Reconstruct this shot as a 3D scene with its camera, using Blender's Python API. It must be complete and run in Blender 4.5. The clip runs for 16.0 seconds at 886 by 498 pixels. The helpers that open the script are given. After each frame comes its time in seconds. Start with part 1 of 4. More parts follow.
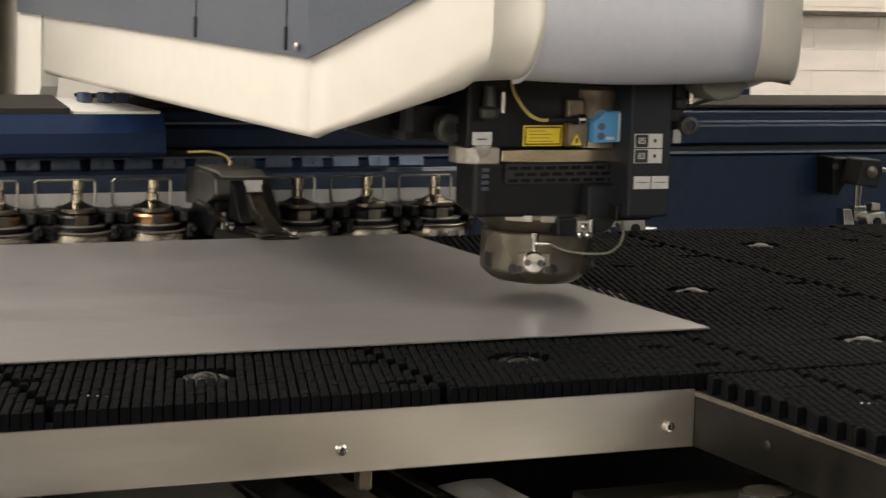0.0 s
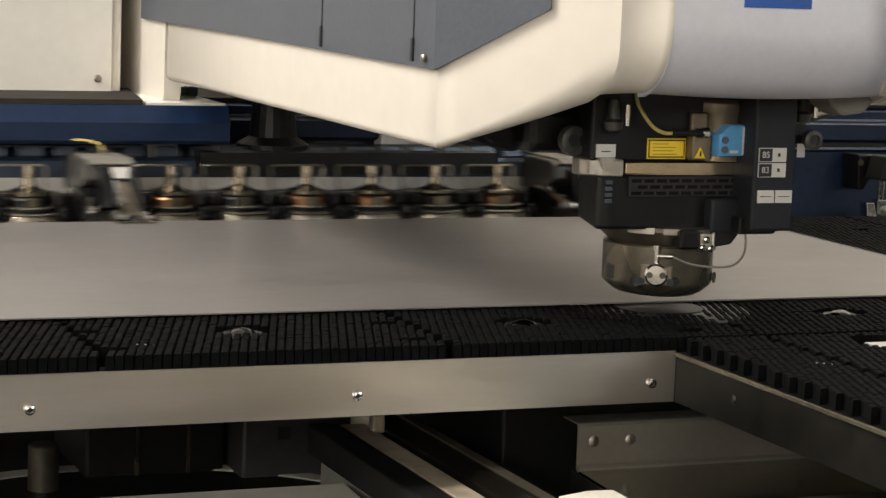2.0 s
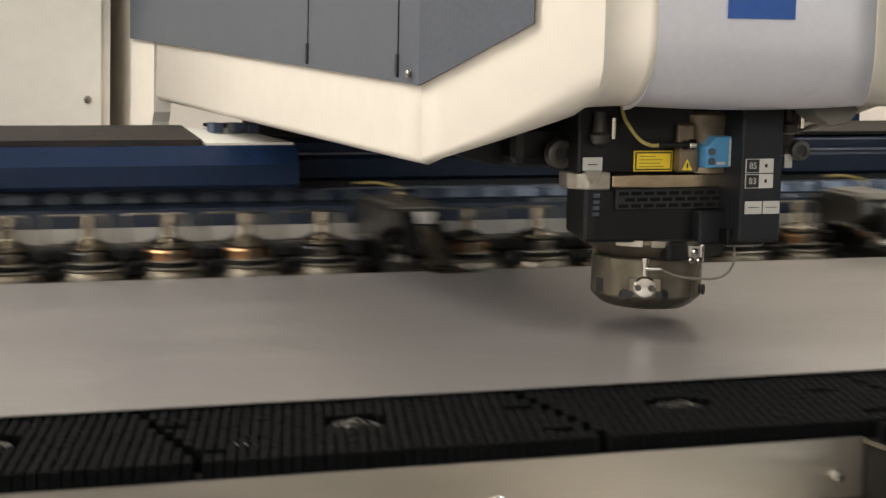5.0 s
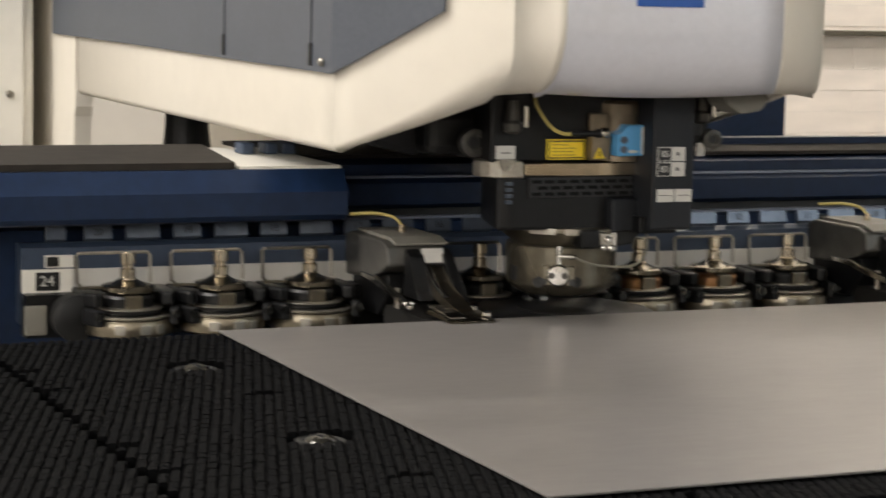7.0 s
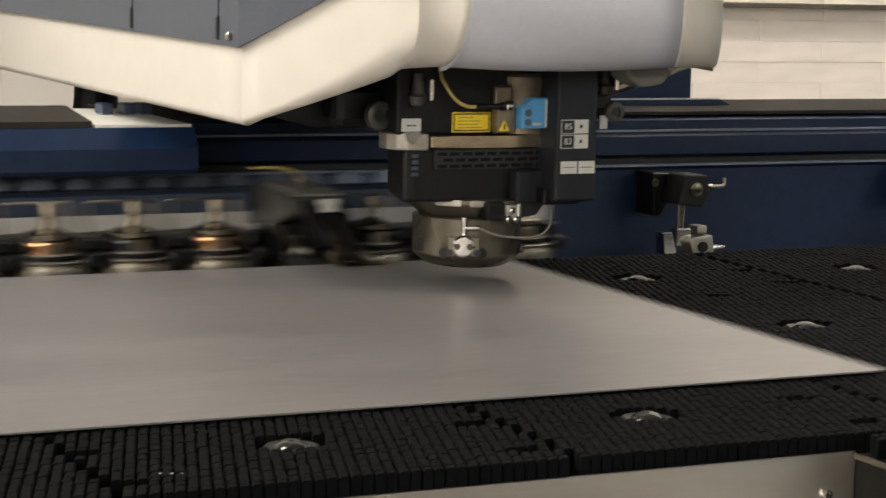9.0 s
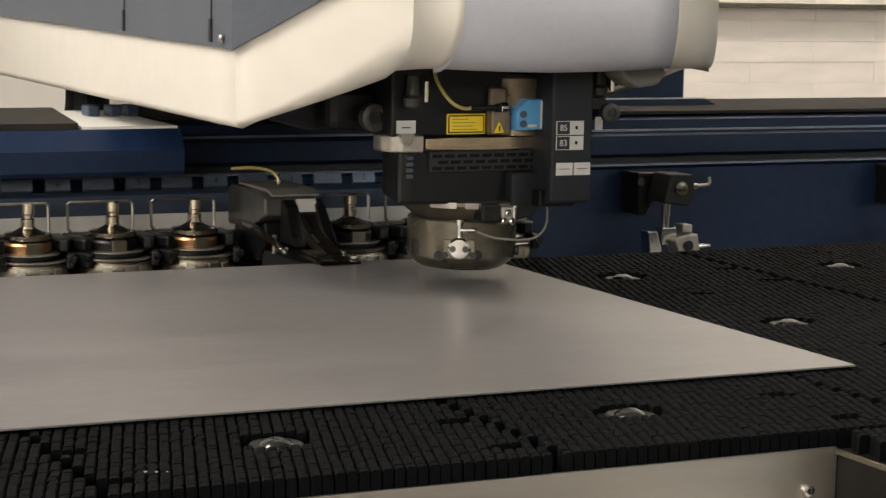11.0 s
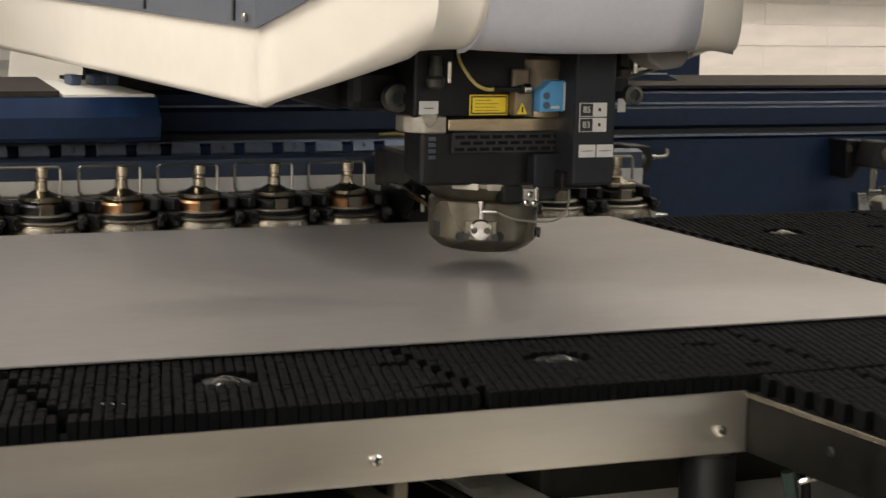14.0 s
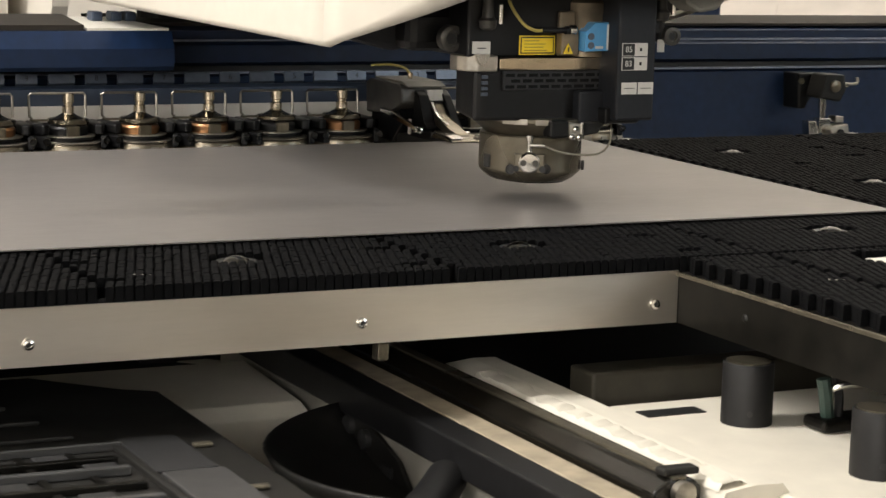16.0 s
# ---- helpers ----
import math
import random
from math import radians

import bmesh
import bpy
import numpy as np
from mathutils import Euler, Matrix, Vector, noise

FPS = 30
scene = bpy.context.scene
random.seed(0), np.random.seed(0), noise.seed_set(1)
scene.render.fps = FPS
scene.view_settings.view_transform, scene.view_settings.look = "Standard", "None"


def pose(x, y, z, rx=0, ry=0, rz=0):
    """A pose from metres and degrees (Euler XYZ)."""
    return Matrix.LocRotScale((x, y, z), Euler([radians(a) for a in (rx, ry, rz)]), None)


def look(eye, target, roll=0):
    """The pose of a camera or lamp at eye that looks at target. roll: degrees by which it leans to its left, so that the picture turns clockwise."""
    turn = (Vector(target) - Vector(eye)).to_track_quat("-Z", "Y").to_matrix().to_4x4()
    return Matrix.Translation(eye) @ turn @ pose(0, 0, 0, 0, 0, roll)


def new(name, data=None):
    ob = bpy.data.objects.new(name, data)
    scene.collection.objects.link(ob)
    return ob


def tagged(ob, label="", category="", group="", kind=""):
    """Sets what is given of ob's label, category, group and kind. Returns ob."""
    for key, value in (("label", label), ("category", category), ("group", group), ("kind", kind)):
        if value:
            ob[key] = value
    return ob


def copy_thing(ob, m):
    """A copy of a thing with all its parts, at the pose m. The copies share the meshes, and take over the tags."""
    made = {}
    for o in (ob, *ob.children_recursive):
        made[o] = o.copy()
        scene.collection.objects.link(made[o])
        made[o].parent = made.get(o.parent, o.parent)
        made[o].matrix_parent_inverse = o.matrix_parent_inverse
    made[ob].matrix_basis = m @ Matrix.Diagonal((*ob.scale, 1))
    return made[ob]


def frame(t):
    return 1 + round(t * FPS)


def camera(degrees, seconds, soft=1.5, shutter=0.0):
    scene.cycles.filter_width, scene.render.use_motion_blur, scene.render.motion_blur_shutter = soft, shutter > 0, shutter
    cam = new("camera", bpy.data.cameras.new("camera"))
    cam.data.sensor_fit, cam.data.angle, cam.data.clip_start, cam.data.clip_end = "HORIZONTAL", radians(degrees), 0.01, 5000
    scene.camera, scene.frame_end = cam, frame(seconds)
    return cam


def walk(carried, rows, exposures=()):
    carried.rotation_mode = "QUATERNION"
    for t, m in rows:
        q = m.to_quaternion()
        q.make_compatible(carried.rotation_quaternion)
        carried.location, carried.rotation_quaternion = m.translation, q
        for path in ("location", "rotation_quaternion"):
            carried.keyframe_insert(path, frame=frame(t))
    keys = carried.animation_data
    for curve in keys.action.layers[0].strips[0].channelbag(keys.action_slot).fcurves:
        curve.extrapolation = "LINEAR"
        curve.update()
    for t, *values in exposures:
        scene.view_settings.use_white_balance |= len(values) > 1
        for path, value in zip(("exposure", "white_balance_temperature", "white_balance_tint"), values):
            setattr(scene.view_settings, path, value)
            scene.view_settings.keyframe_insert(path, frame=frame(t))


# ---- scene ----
H = 0.9                      # height of the sheet on the work table above the hall floor
PITCH = 0.1416               # spacing of the stations in the tool magazine
TOOL_Y = 1.12                # line of the tool stations behind the table's brushes

cam = camera(22.995, 16.0, soft=1.4, shutter=0.9)
walk(cam, [
    (0.0, look((-1.4696, -2.8029, 1.3964), (-0.2061, -0.1109, 1.0005), 1.809)),
    (0.5, look((-1.4745, -2.8029, 1.3964), (-0.2566, -0.0897, 1.0024), 1.904)),
    (1.0, look((-1.4928, -2.8013, 1.3983), (-0.3127, -0.0704, 1.0112), 2.089)),
    (1.5, look((-1.5024, -2.8040, 1.3993), (-0.3514, -0.0610, 1.0103), 2.075)),
    (2.0, look((-1.5041, -2.8064, 1.4082), (-0.3695, -0.0576, 1.0120), 2.202)),
    (2.5, look((-1.4998, -2.8077, 1.4090), (-0.3789, -0.0532, 1.0133), 2.020)),
    (3.0, look((-1.4996, -2.8054, 1.4066), (-0.3852, -0.0482, 1.0112), 1.847)),
    (3.5, look((-1.5065, -2.7955, 1.4035), (-0.3781, -0.0428, 1.0173), 1.730)),
    (4.0, look((-1.4996, -2.8021, 1.4076), (-0.3670, -0.0499, 1.0301), 1.588)),
    (6.3, look((-1.4604, -2.8244, 1.3959), (-0.3316, -0.0688, 1.0320), 1.172)),
    (6.5, look((-1.4561, -2.8295, 1.3801), (-0.3165, -0.0764, 1.0314), 1.318)),
    (7.0, look((-1.4471, -2.8431, 1.3815), (-0.2450, -0.1184, 1.0201), 1.406)),
    (7.5, look((-1.4619, -2.8588, 1.3902), (-0.1967, -0.1662, 1.0038), 1.249)),
    (8.0, look((-1.4796, -2.8561, 1.3934), (-0.1826, -0.1827, 0.9799), 1.507)),
    (8.5, look((-1.4714, -2.8713, 1.3918), (-0.1714, -0.1994, 0.9789), 1.606)),
    (9.0, look((-1.4554, -2.8846, 1.3882), (-0.1461, -0.2150, 0.9896), 1.543)),
    (9.2, look((-1.4459, -2.8883, 1.3916), (-0.1356, -0.2188, 0.9952), 1.280)),
    (11.3, look((-1.4595, -2.8538, 1.3870), (-0.1349, -0.1914, 0.9909), 1.376)),
    (11.5, look((-1.4738, -2.8441, 1.3888), (-0.1398, -0.1869, 0.9891), 1.645)),
    (12.0, look((-1.4753, -2.8363, 1.3870), (-0.1477, -0.1768, 0.9814), 1.862)),
    (12.5, look((-1.4754, -2.8323, 1.3859), (-0.1557, -0.1705, 0.9702), 1.951)),
    (13.0, look((-1.4750, -2.8336, 1.3851), (-0.1748, -0.1628, 0.9656), 1.877)),
    (13.5, look((-1.4782, -2.8383, 1.3882), (-0.1839, -0.1637, 0.9741), 1.820)),
    (14.0, look((-1.4721, -2.8468, 1.3846), (-0.1580, -0.1831, 0.9633), 1.729)),
    (14.5, look((-1.4689, -2.8561, 1.3862), (-0.1518, -0.1965, 0.9482), 1.652)),
    (15.0, look((-1.4578, -2.8752, 1.3826), (-0.1588, -0.2124, 0.9114), 2.131)),
    (15.5, look((-1.5228, -2.9254, 1.3816), (-0.2401, -0.2596, 0.8834), 2.010)),
    (16.0, look((-1.6401, -3.0145, 1.3755), (-0.3307, -0.3587, 0.8937), 1.693)),
], exposures=((0.0, 0.12), (15.0, 0.08), (15.5, 0.1), (16.0, 0.3)))

# ---------------------------------------------------------------- world and lights
world = bpy.data.worlds.new("hall_world")
scene.world = world
world.use_nodes = True
wn = world.node_tree
sky = wn.nodes.new("ShaderNodeTexSky")
sky.sky_type, sky.sun_disc = "NISHITA", False
sky.sun_elevation, sky.sun_rotation = radians(40), radians(200)
wn.nodes["Background"].inputs[1].default_value = 0.1
wn.links.new(sky.outputs[0], wn.nodes["Background"].inputs[0])


def area_lamp(name, place, target, sx, sy, watts, colour):
    data = bpy.data.lights.new(name, "AREA")
    data.shape, data.size, data.size_y, data.energy, data.color = "RECTANGLE", sx, sy, watts, colour
    ob = new(name, data)
    ob.matrix_world = look(place, target)
    return ob


# unseen daylight from the roof on the left and through the window band
area_lamp("added_roof_lamp", (-6.4, 0.3, 5.9), (-6.4, 0.3, 0), 7.0, 1.6, 810, (1.0, 0.95, 0.895))
# added wall wash, tilted to brighten the back wall but not the sheet
area_lamp("added_roof_lamp", (4.4, 2.4, 5.7), (4.4, 4.25, 4.85), 9.0, 1.0, 570, (1.0, 0.95, 0.895))
area_lamp("window_lamp", (-5.4, -7.8, 3.2), (-0.5, 0.5, 1.2), 9.6, 2.0, 450, (1.0, 0.95, 0.89))
area_lamp("window_lamp", (5.8, -7.8, 3.7), (0.9, 0.6, 1.1), 5.0, 2.2, 120, (0.74, 0.89, 1.0))


# ---------------------------------------------------------------- materials


def material(name, colour, rough=0.5, metal=0.0, grain=0.08, scale=60.0, bump=0.0, coarse=0.0, stretch=(1, 1, 1), coat=0.0, rough_var=0.0, spec=0.5):
    """A node material with colour varied at two scales, varied gloss and a fine relief."""
    m = bpy.data.materials.new(name)
    m.use_nodes = True
    n, l = m.node_tree.nodes, m.node_tree.links
    b = n["Principled BSDF"]
    b.inputs["Roughness"].default_value, b.inputs["Metallic"].default_value = rough, metal
    b.inputs["Coat Weight"].default_value = coat
    b.inputs["Specular IOR Level"].default_value = spec
    tc = n.new("ShaderNodeTexCoord")
    mp = n.new("ShaderNodeMapping")
    mp.inputs["Scale"].default_value = stretch
    l.new(tc.outputs["Object"], mp.inputs["Vector"])
    fine = n.new("ShaderNodeTexNoise")
    fine.inputs["Scale"].default_value, fine.inputs["Detail"].default_value = scale, 6
    l.new(mp.outputs[0], fine.inputs["Vector"])
    wide = n.new("ShaderNodeTexNoise")
    wide.inputs["Scale"].default_value, wide.inputs["Detail"].default_value = max(scale / 14, 1.2), 3
    l.new(mp.outputs[0], wide.inputs["Vector"])
    add = n.new("ShaderNodeMath")
    add.operation = "MULTIPLY_ADD"
    l.new(wide.outputs["Fac"], add.inputs[0])
    add.inputs[1].default_value = coarse
    l.new(fine.outputs["Fac"], add.inputs[2])
    ramp = n.new("ShaderNodeMapRange")
    ramp.inputs["From Min"].default_value, ramp.inputs["From Max"].default_value = 0.3 + 0.3 * coarse, 0.7 + 0.7 * coarse
    ramp.inputs["To Min"].default_value, ramp.inputs["To Max"].default_value = 1 - grain, 1 + grain
    l.new(add.outputs[0], ramp.inputs["Value"])
    mul = n.new("ShaderNodeVectorMath")
    mul.operation = "SCALE"
    mul.inputs[0].default_value = colour
    l.new(ramp.outputs[0], mul.inputs["Scale"])
    l.new(mul.outputs["Vector"], b.inputs["Base Color"])
    if rough_var:
        rr = n.new("ShaderNodeMapRange")
        rr.inputs["From Min"].default_value, rr.inputs["From Max"].default_value = 0.35, 0.65
        rr.inputs["To Min"].default_value, rr.inputs["To Max"].default_value = rough - rough_var, rough + rough_var
        l.new(wide.outputs["Fac"], rr.inputs["Value"])
        l.new(rr.outputs[0], b.inputs["Roughness"])
    if bump:
        bp = n.new("ShaderNodeBump")
        bp.inputs["Strength"].default_value, bp.inputs["Distance"].default_value = bump, 0.002
        l.new(fine.outputs["Fac"], bp.inputs["Height"])
        l.new(bp.outputs[0], b.inputs["Normal"])
    return m


CREAM = material("cream_paint", (0.655, 0.612, 0.535), 0.5, 0, 0.035, 25, 0.05, 0.8, rough_var=0.06, spec=0.25)
SILVER = material("silver_paint", (0.80, 0.80, 0.86), 0.34, 0.25, 0.03, 90, 0.04, 0.4, rough_var=0.05)
SLATE = material("slate_panel", (0.075, 0.085, 0.105), 0.45, 0, 0.12, 140, 0.1, 0.6)
LOGO_BLUE = material("logo_blue", (0.03, 0.11, 0.42), 0.3, 0, 0.05)
WHITE = material("white_paint", (0.78, 0.75, 0.68), 0.4, 0, 0.04, 30, 0.04, 0.6)
BLUE = material("blue_paint", (0.0068, 0.0190, 0.054), 0.45, 0, 0.3, 45, 0.08, 0.9, rough_var=0.1, spec=0.35)
STEELBLUE = material("steel_blue_paint", (0.040, 0.058, 0.095), 0.45, 0.1, 0.1, 60, 0.05, 0.5)
DARKTOP = material("dusty_dark_cover", (0.03, 0.026, 0.0225), 0.8, 0, 0.4, 35, 0.2, 0.9, spec=0.2)
BLACK = material("black_housing", (0.0052, 0.0052, 0.0056), 0.4, 0, 0.35, 80, 0.12, 0.7, rough_var=0.1, spec=0.35)
PANELGREY = material("charcoal_panel", (0.0125, 0.0138, 0.017), 0.55, 0, 0.15, 120, 0.08, 0.6, spec=0.35)
BRISTLE = material("black_bristle", (0.0042, 0.0043, 0.0047), 0.85, 0, 0.5, 500, 0, 0.5, spec=0.06)
BED = material("brush_bed", (0.010, 0.010, 0.010), 0.9, 0, 0.3, 200, spec=0.1)
STAINLESS = material("brushed_stainless", (0.62, 0.585, 0.535), 0.38, 1.0, 0.05, 240, 0.03, 1.6, stretch=(0.12, 1, 1), rough_var=0.1)
SHEETMETAL = material("sheet_steel", (0.262, 0.248, 0.237), 0.38, 0.45, 0.09, 90, 0.0, 1.0, stretch=(0.3, 1, 1), rough_var=0.03, spec=0.4)
CHROME = material("bright_steel", (0.72, 0.70, 0.66), 0.18, 1.0, 0.1, 80, 0.03)
WORN = material("worn_steel", (0.38, 0.355, 0.31), 0.36, 1.0, 0.3, 60, 0.15, 0.8, rough_var=0.12)
OILED = material("oily_grey_brown_steel", (0.17, 0.152, 0.115), 0.33, 0.75, 0.3, 45, 0.1, 0.8, rough_var=0.1)
BRASSY = material("bronze_ring", (0.70, 0.58, 0.42), 0.2, 1.0, 0.2, 60, 0.08, 0.8, rough_var=0.1)
COPPER = material("copper_ring", (0.44, 0.24, 0.12), 0.38, 1.0, 0.35, 70, 0.1, 0.9)
YELLOW = material("yellow_label", (0.85, 0.62, 0.03), 0.4, 0, 0.04)
INK = material("black_ink", (0.015, 0.015, 0.015), 0.5)
LABEL = material("white_label", (0.60, 0.58, 0.54), 0.45, 0, 0.05, 60)
GREYLABEL = material("anodised_grey_label", (0.10, 0.12, 0.155), 0.3, 0.45, 0.15, 60)
SENSOR = material("sky_blue_plastic", (0.10, 0.34, 0.62), 0.35, 0, 0.04)
HOSEY = material("yellow_hose", (0.50, 0.40, 0.12), 0.45, 0, 0.12)
HOSEG = material("grey_green_hose", (0.22, 0.205, 0.16), 0.45, 0, 0.08)
RUBBER = material("black_rubber", (0.007, 0.007, 0.0075), 0.5, 0, 0.3, 70, 0.1, 0.6, spec=0.35)
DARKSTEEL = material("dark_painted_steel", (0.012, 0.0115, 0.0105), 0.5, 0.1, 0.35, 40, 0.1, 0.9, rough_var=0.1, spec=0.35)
CASTWHITE = material("off_white_casting", (0.76, 0.72, 0.62), 0.5, 0, 0.08, 20, 0.08, 0.8)
CONCRETE = material("hall_floor_concrete", (0.24, 0.23, 0.21), 0.6, 0, 0.15, 8, 0.1, 1.0)
PLASTER = material("painted_wall", (0.62, 0.58, 0.52), 0.7, 0, 0.06, 6, 0.1, 0.8)
BRICKPAINT = material("painted_brick", (0.88, 0.79, 0.70), 0.75, 0, 0.14, 9, 0.3, 1.2, stretch=(0.5, 1, 1.6))
CEILING = material("ceiling_metal", (0.62, 0.61, 0.58), 0.6, 0, 0.05, 4)
ROLLCUP = material("dark_roller_cup", (0.022, 0.022, 0.022), 0.4, 0.5, 0.2, 60)
ROLLBALL = material("polished_ball", (0.075, 0.073, 0.068), 0.16, 1.0, 0.1, 60)
WORNCREAM = material("worn_cream_strip", (0.34, 0.29, 0.21), 0.5, 0, 0.5, 30, 0.15, 1.0)
STRIP = material("greyed_white_strip", (0.64, 0.62, 0.58), 0.45, 0, 0.15, 20, 0.05, 1.0)
BRACKET = material("tan_grey_bracket", (0.22, 0.175, 0.12), 0.36, 0.6, 0.25, 60, 0.1, 0.8)
PRINT = material("label_print", (0.30, 0.22, 0.03), 0.5)
FLAPSTEEL = material("satin_stainless", (0.42, 0.39, 0.33), 0.36, 0.75, 0.08, 90, 0.05, 0.9, rough_var=0.08)
TRAYSTEEL = material("smooth_stainless", (0.50, 0.475, 0.42), 0.16, 1.0, 0.1, 40, 0.02, 1.2, rough_var=0.08)
BOLTGREY = material("grey_bolt_steel", (0.07, 0.066, 0.058), 0.4, 0.4, 0.2, 60)
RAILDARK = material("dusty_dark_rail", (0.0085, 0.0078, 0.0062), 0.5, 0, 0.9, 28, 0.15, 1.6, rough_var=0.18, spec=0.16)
RAILOIL = material("oily_black_rail", (0.012, 0.0105, 0.008), 0.3, 0.2, 0.9, 60, 0.08, 1.4, stretch=(1, 0.06, 1), rough_var=0.14)
SHANK = material("brassy_steel", (0.60, 0.52, 0.40), 0.24, 1.0, 0.15, 70, 0.05)
CLAMPGREY = material("clamp_grey_paint", (0.085, 0.081, 0.073), 0.40, 0.3, 0.5, 40, 0.12, 1.0, rough_var=0.12)
GRILLE = material("dusty_grille", (0.016, 0.016, 0.017), 0.6, 0, 0.25, 90, 0.1, 0.8)
GREYCAST = material("grey_casting", (0.20, 0.19, 0.165), 0.55, 0, 0.2, 20, 0.1, 1.0)
BOXOLIVE = material("olive_brown_steel", (0.030, 0.027, 0.0195), 0.5, 0.1, 0.4, 30, 0.12, 1.2, rough_var=0.12)
TOOLSTEEL = material("oily_tool_steel", (0.24, 0.21, 0.16), 0.27, 1.0, 0.35, 55, 0.08, 0.9, rough_var=0.1)
EDGEBLUE = material("pale_blue_edge", (0.22, 0.24, 0.30), 0.4, 0.3, 0.2, 40, 0.05, 0.8)
DULLPLATE = material("dull_grey_plate", (0.055, 0.055, 0.055), 0.5, 0.2, 0.3, 30, 0.1, 1.0)
GREEN = material("green_cable", (0.028, 0.052, 0.043), 0.5)

GLOW = bpy.data.materials.new("daylight_glow")
GLOW.use_nodes = True
GLOW.node_tree.nodes["Principled BSDF"].inputs["Emission Color"].default_value = (1, 0.96, 0.9, 1)
GLOW.node_tree.nodes["Principled BSDF"].inputs["Emission Strength"].default_value = 1.2

# ---------------------------------------------------------------- small builders


def part(name, bm, mat, parent=None, label="", smooth=False):
    """Link a bmesh as one mesh object under a thing or a part."""
    me = bpy.data.meshes.new(name)
    bmesh.ops.recalc_face_normals(bm, faces=bm.faces)
    bm.to_mesh(me)
    bm.free()
    me.materials.append(mat)
    if smooth:
        for p in me.polygons:
            p.use_smooth = True
        me.set_sharp_from_angle(angle=radians(35))
    ob = new(name, me)
    if parent is not None:
        ob.parent = parent
    if label:
        tagged(ob, label)
    return ob


def thing(name, label, category, m=None, group="", kind=""):
    ob = new(name)
    ob.empty_display_size = 0.05
    tagged(ob, label, category, group, kind)
    if m is not None:
        ob.matrix_basis = m
    return ob


def box(bm, x0, x1, y0, y1, z0, z1, bevel=0.0, seg=2):
    r = bmesh.ops.create_cube(bm, size=1.0)
    vs = r["verts"]
    for v in vs:
        v.co = Vector((x0 + (v.co.x + 0.5) * (x1 - x0), y0 + (v.co.y + 0.5) * (y1 - y0), z0 + (v.co.z + 0.5) * (z1 - z0)))
    if bevel:
        es = list({e for v in vs for e in v.link_edges})
        bmesh.ops.bevel(bm, geom=es, offset=bevel, segments=seg, affect="EDGES", profile=0.5)
    return bm


def boxes(*rows, bevel=0.0):
    bm = bmesh.new()
    for r in rows:
        box(bm, *r, bevel=bevel)
    return bm


def lathe(bm, profile, m=None, seg=32):
    """Turn a profile of (radius, height) round the local z axis."""
    m = m or Matrix()
    rings = []
    for r, z in profile:
        rings.append([bm.verts.new(m @ Vector((r * math.cos(a), r * math.sin(a), z))) for a in (2 * math.pi * i / seg for i in range(seg))])
    for a, b in zip(rings, rings[1:]):
        for i in range(seg):
            bm.faces.new((a[i], a[(i + 1) % seg], b[(i + 1) % seg], b[i]))
    bm.faces.new(rings[0][::-1])
    bm.faces.new(rings[-1])
    return bm


def tube(points, r, seg=8, smooth_steps=6):
    """A round tube along a smoothed line of points."""
    pts = [Vector(p) for p in points]
    line = []
    for i in range(len(pts) - 1):
        p0, p1, p2, p3 = pts[max(i - 1, 0)], pts[i], pts[i + 1], pts[min(i + 2, len(pts) - 1)]
        for k in range(smooth_steps):
            u = k / smooth_steps
            line.append(0.5 * ((2 * p1) + (p2 - p0) * u + (2 * p0 - 5 * p1 + 4 * p2 - p3) * u * u + (3 * p1 - p0 - 3 * p2 + p3) * u ** 3))
    line.append(pts[-1])
    bm = bmesh.new()
    rings = []
    for i, p in enumerate(line):
        d = (line[min(i + 1, len(line) - 1)] - line[max(i - 1, 0)]).normalized()
        s = d.orthogonal().normalized() if not rings else (side - d * side.dot(d)).normalized()
        side = s
        o = d.cross(s)
        rings.append([bm.verts.new(p + r * (math.cos(a) * s + math.sin(a) * o)) for a in (2 * math.pi * j / seg for j in range(seg))])
    for a, b in zip(rings, rings[1:]):
        for j in range(seg):
            bm.faces.new((a[j], a[(j + 1) % seg], b[(j + 1) % seg], b[j]))
    bm.faces.new(rings[0][::-1])
    bm.faces.new(rings[-1])
    return bm


def wire(points, r, seg=6):
    """A bent wire with square corners."""
    return tube(points, r, seg, 1)


def extrude(profile, axis, a, b, bevel=0.0, bm=None):
    """A solid from a closed outline; axis 'x': outline in (y, z), 'y': (x, z), 'z': (x, y)."""
    bm = bm or bmesh.new()

    def at(p, w):
        return {"x": (w, p[0], p[1]), "y": (p[0], w, p[1]), "z": (p[0], p[1], w)}[axis]

    lo = [bm.verts.new(at(p, a)) for p in profile]
    hi = [bm.verts.new(at(p, b)) for p in profile]
    fs = [bm.faces.new(lo[::-1]), bm.faces.new(hi)]
    for i in range(len(lo)):
        j = (i + 1) % len(lo)
        fs.append(bm.faces.new((lo[i], lo[j], hi[j], hi[i])))
    if bevel:
        bmesh.ops.bevel(bm, geom=list({e for f in fs for e in f.edges}), offset=bevel, segments=2, affect="EDGES", profile=0.5)
    return bm


def lettering(text, size, m, mat, parent, depth=0.0004, name="lettering"):
    cu = bpy.data.curves.new(name, "FONT")
    cu.body, cu.size, cu.extrude, cu.align_x, cu.align_y = text, size, depth, "CENTER", "CENTER"
    tmp = bpy.data.objects.new("tmp", cu)
    scene.collection.objects.link(tmp)
    me = bpy.data.meshes.new_from_object(tmp.evaluated_get(bpy.context.evaluated_depsgraph_get()))
    bpy.data.objects.remove(tmp)
    me.materials.clear()
    me.materials.append(mat)
    ob = new(name, me)
    ob.parent, ob.matrix_basis = parent, m
    return ob


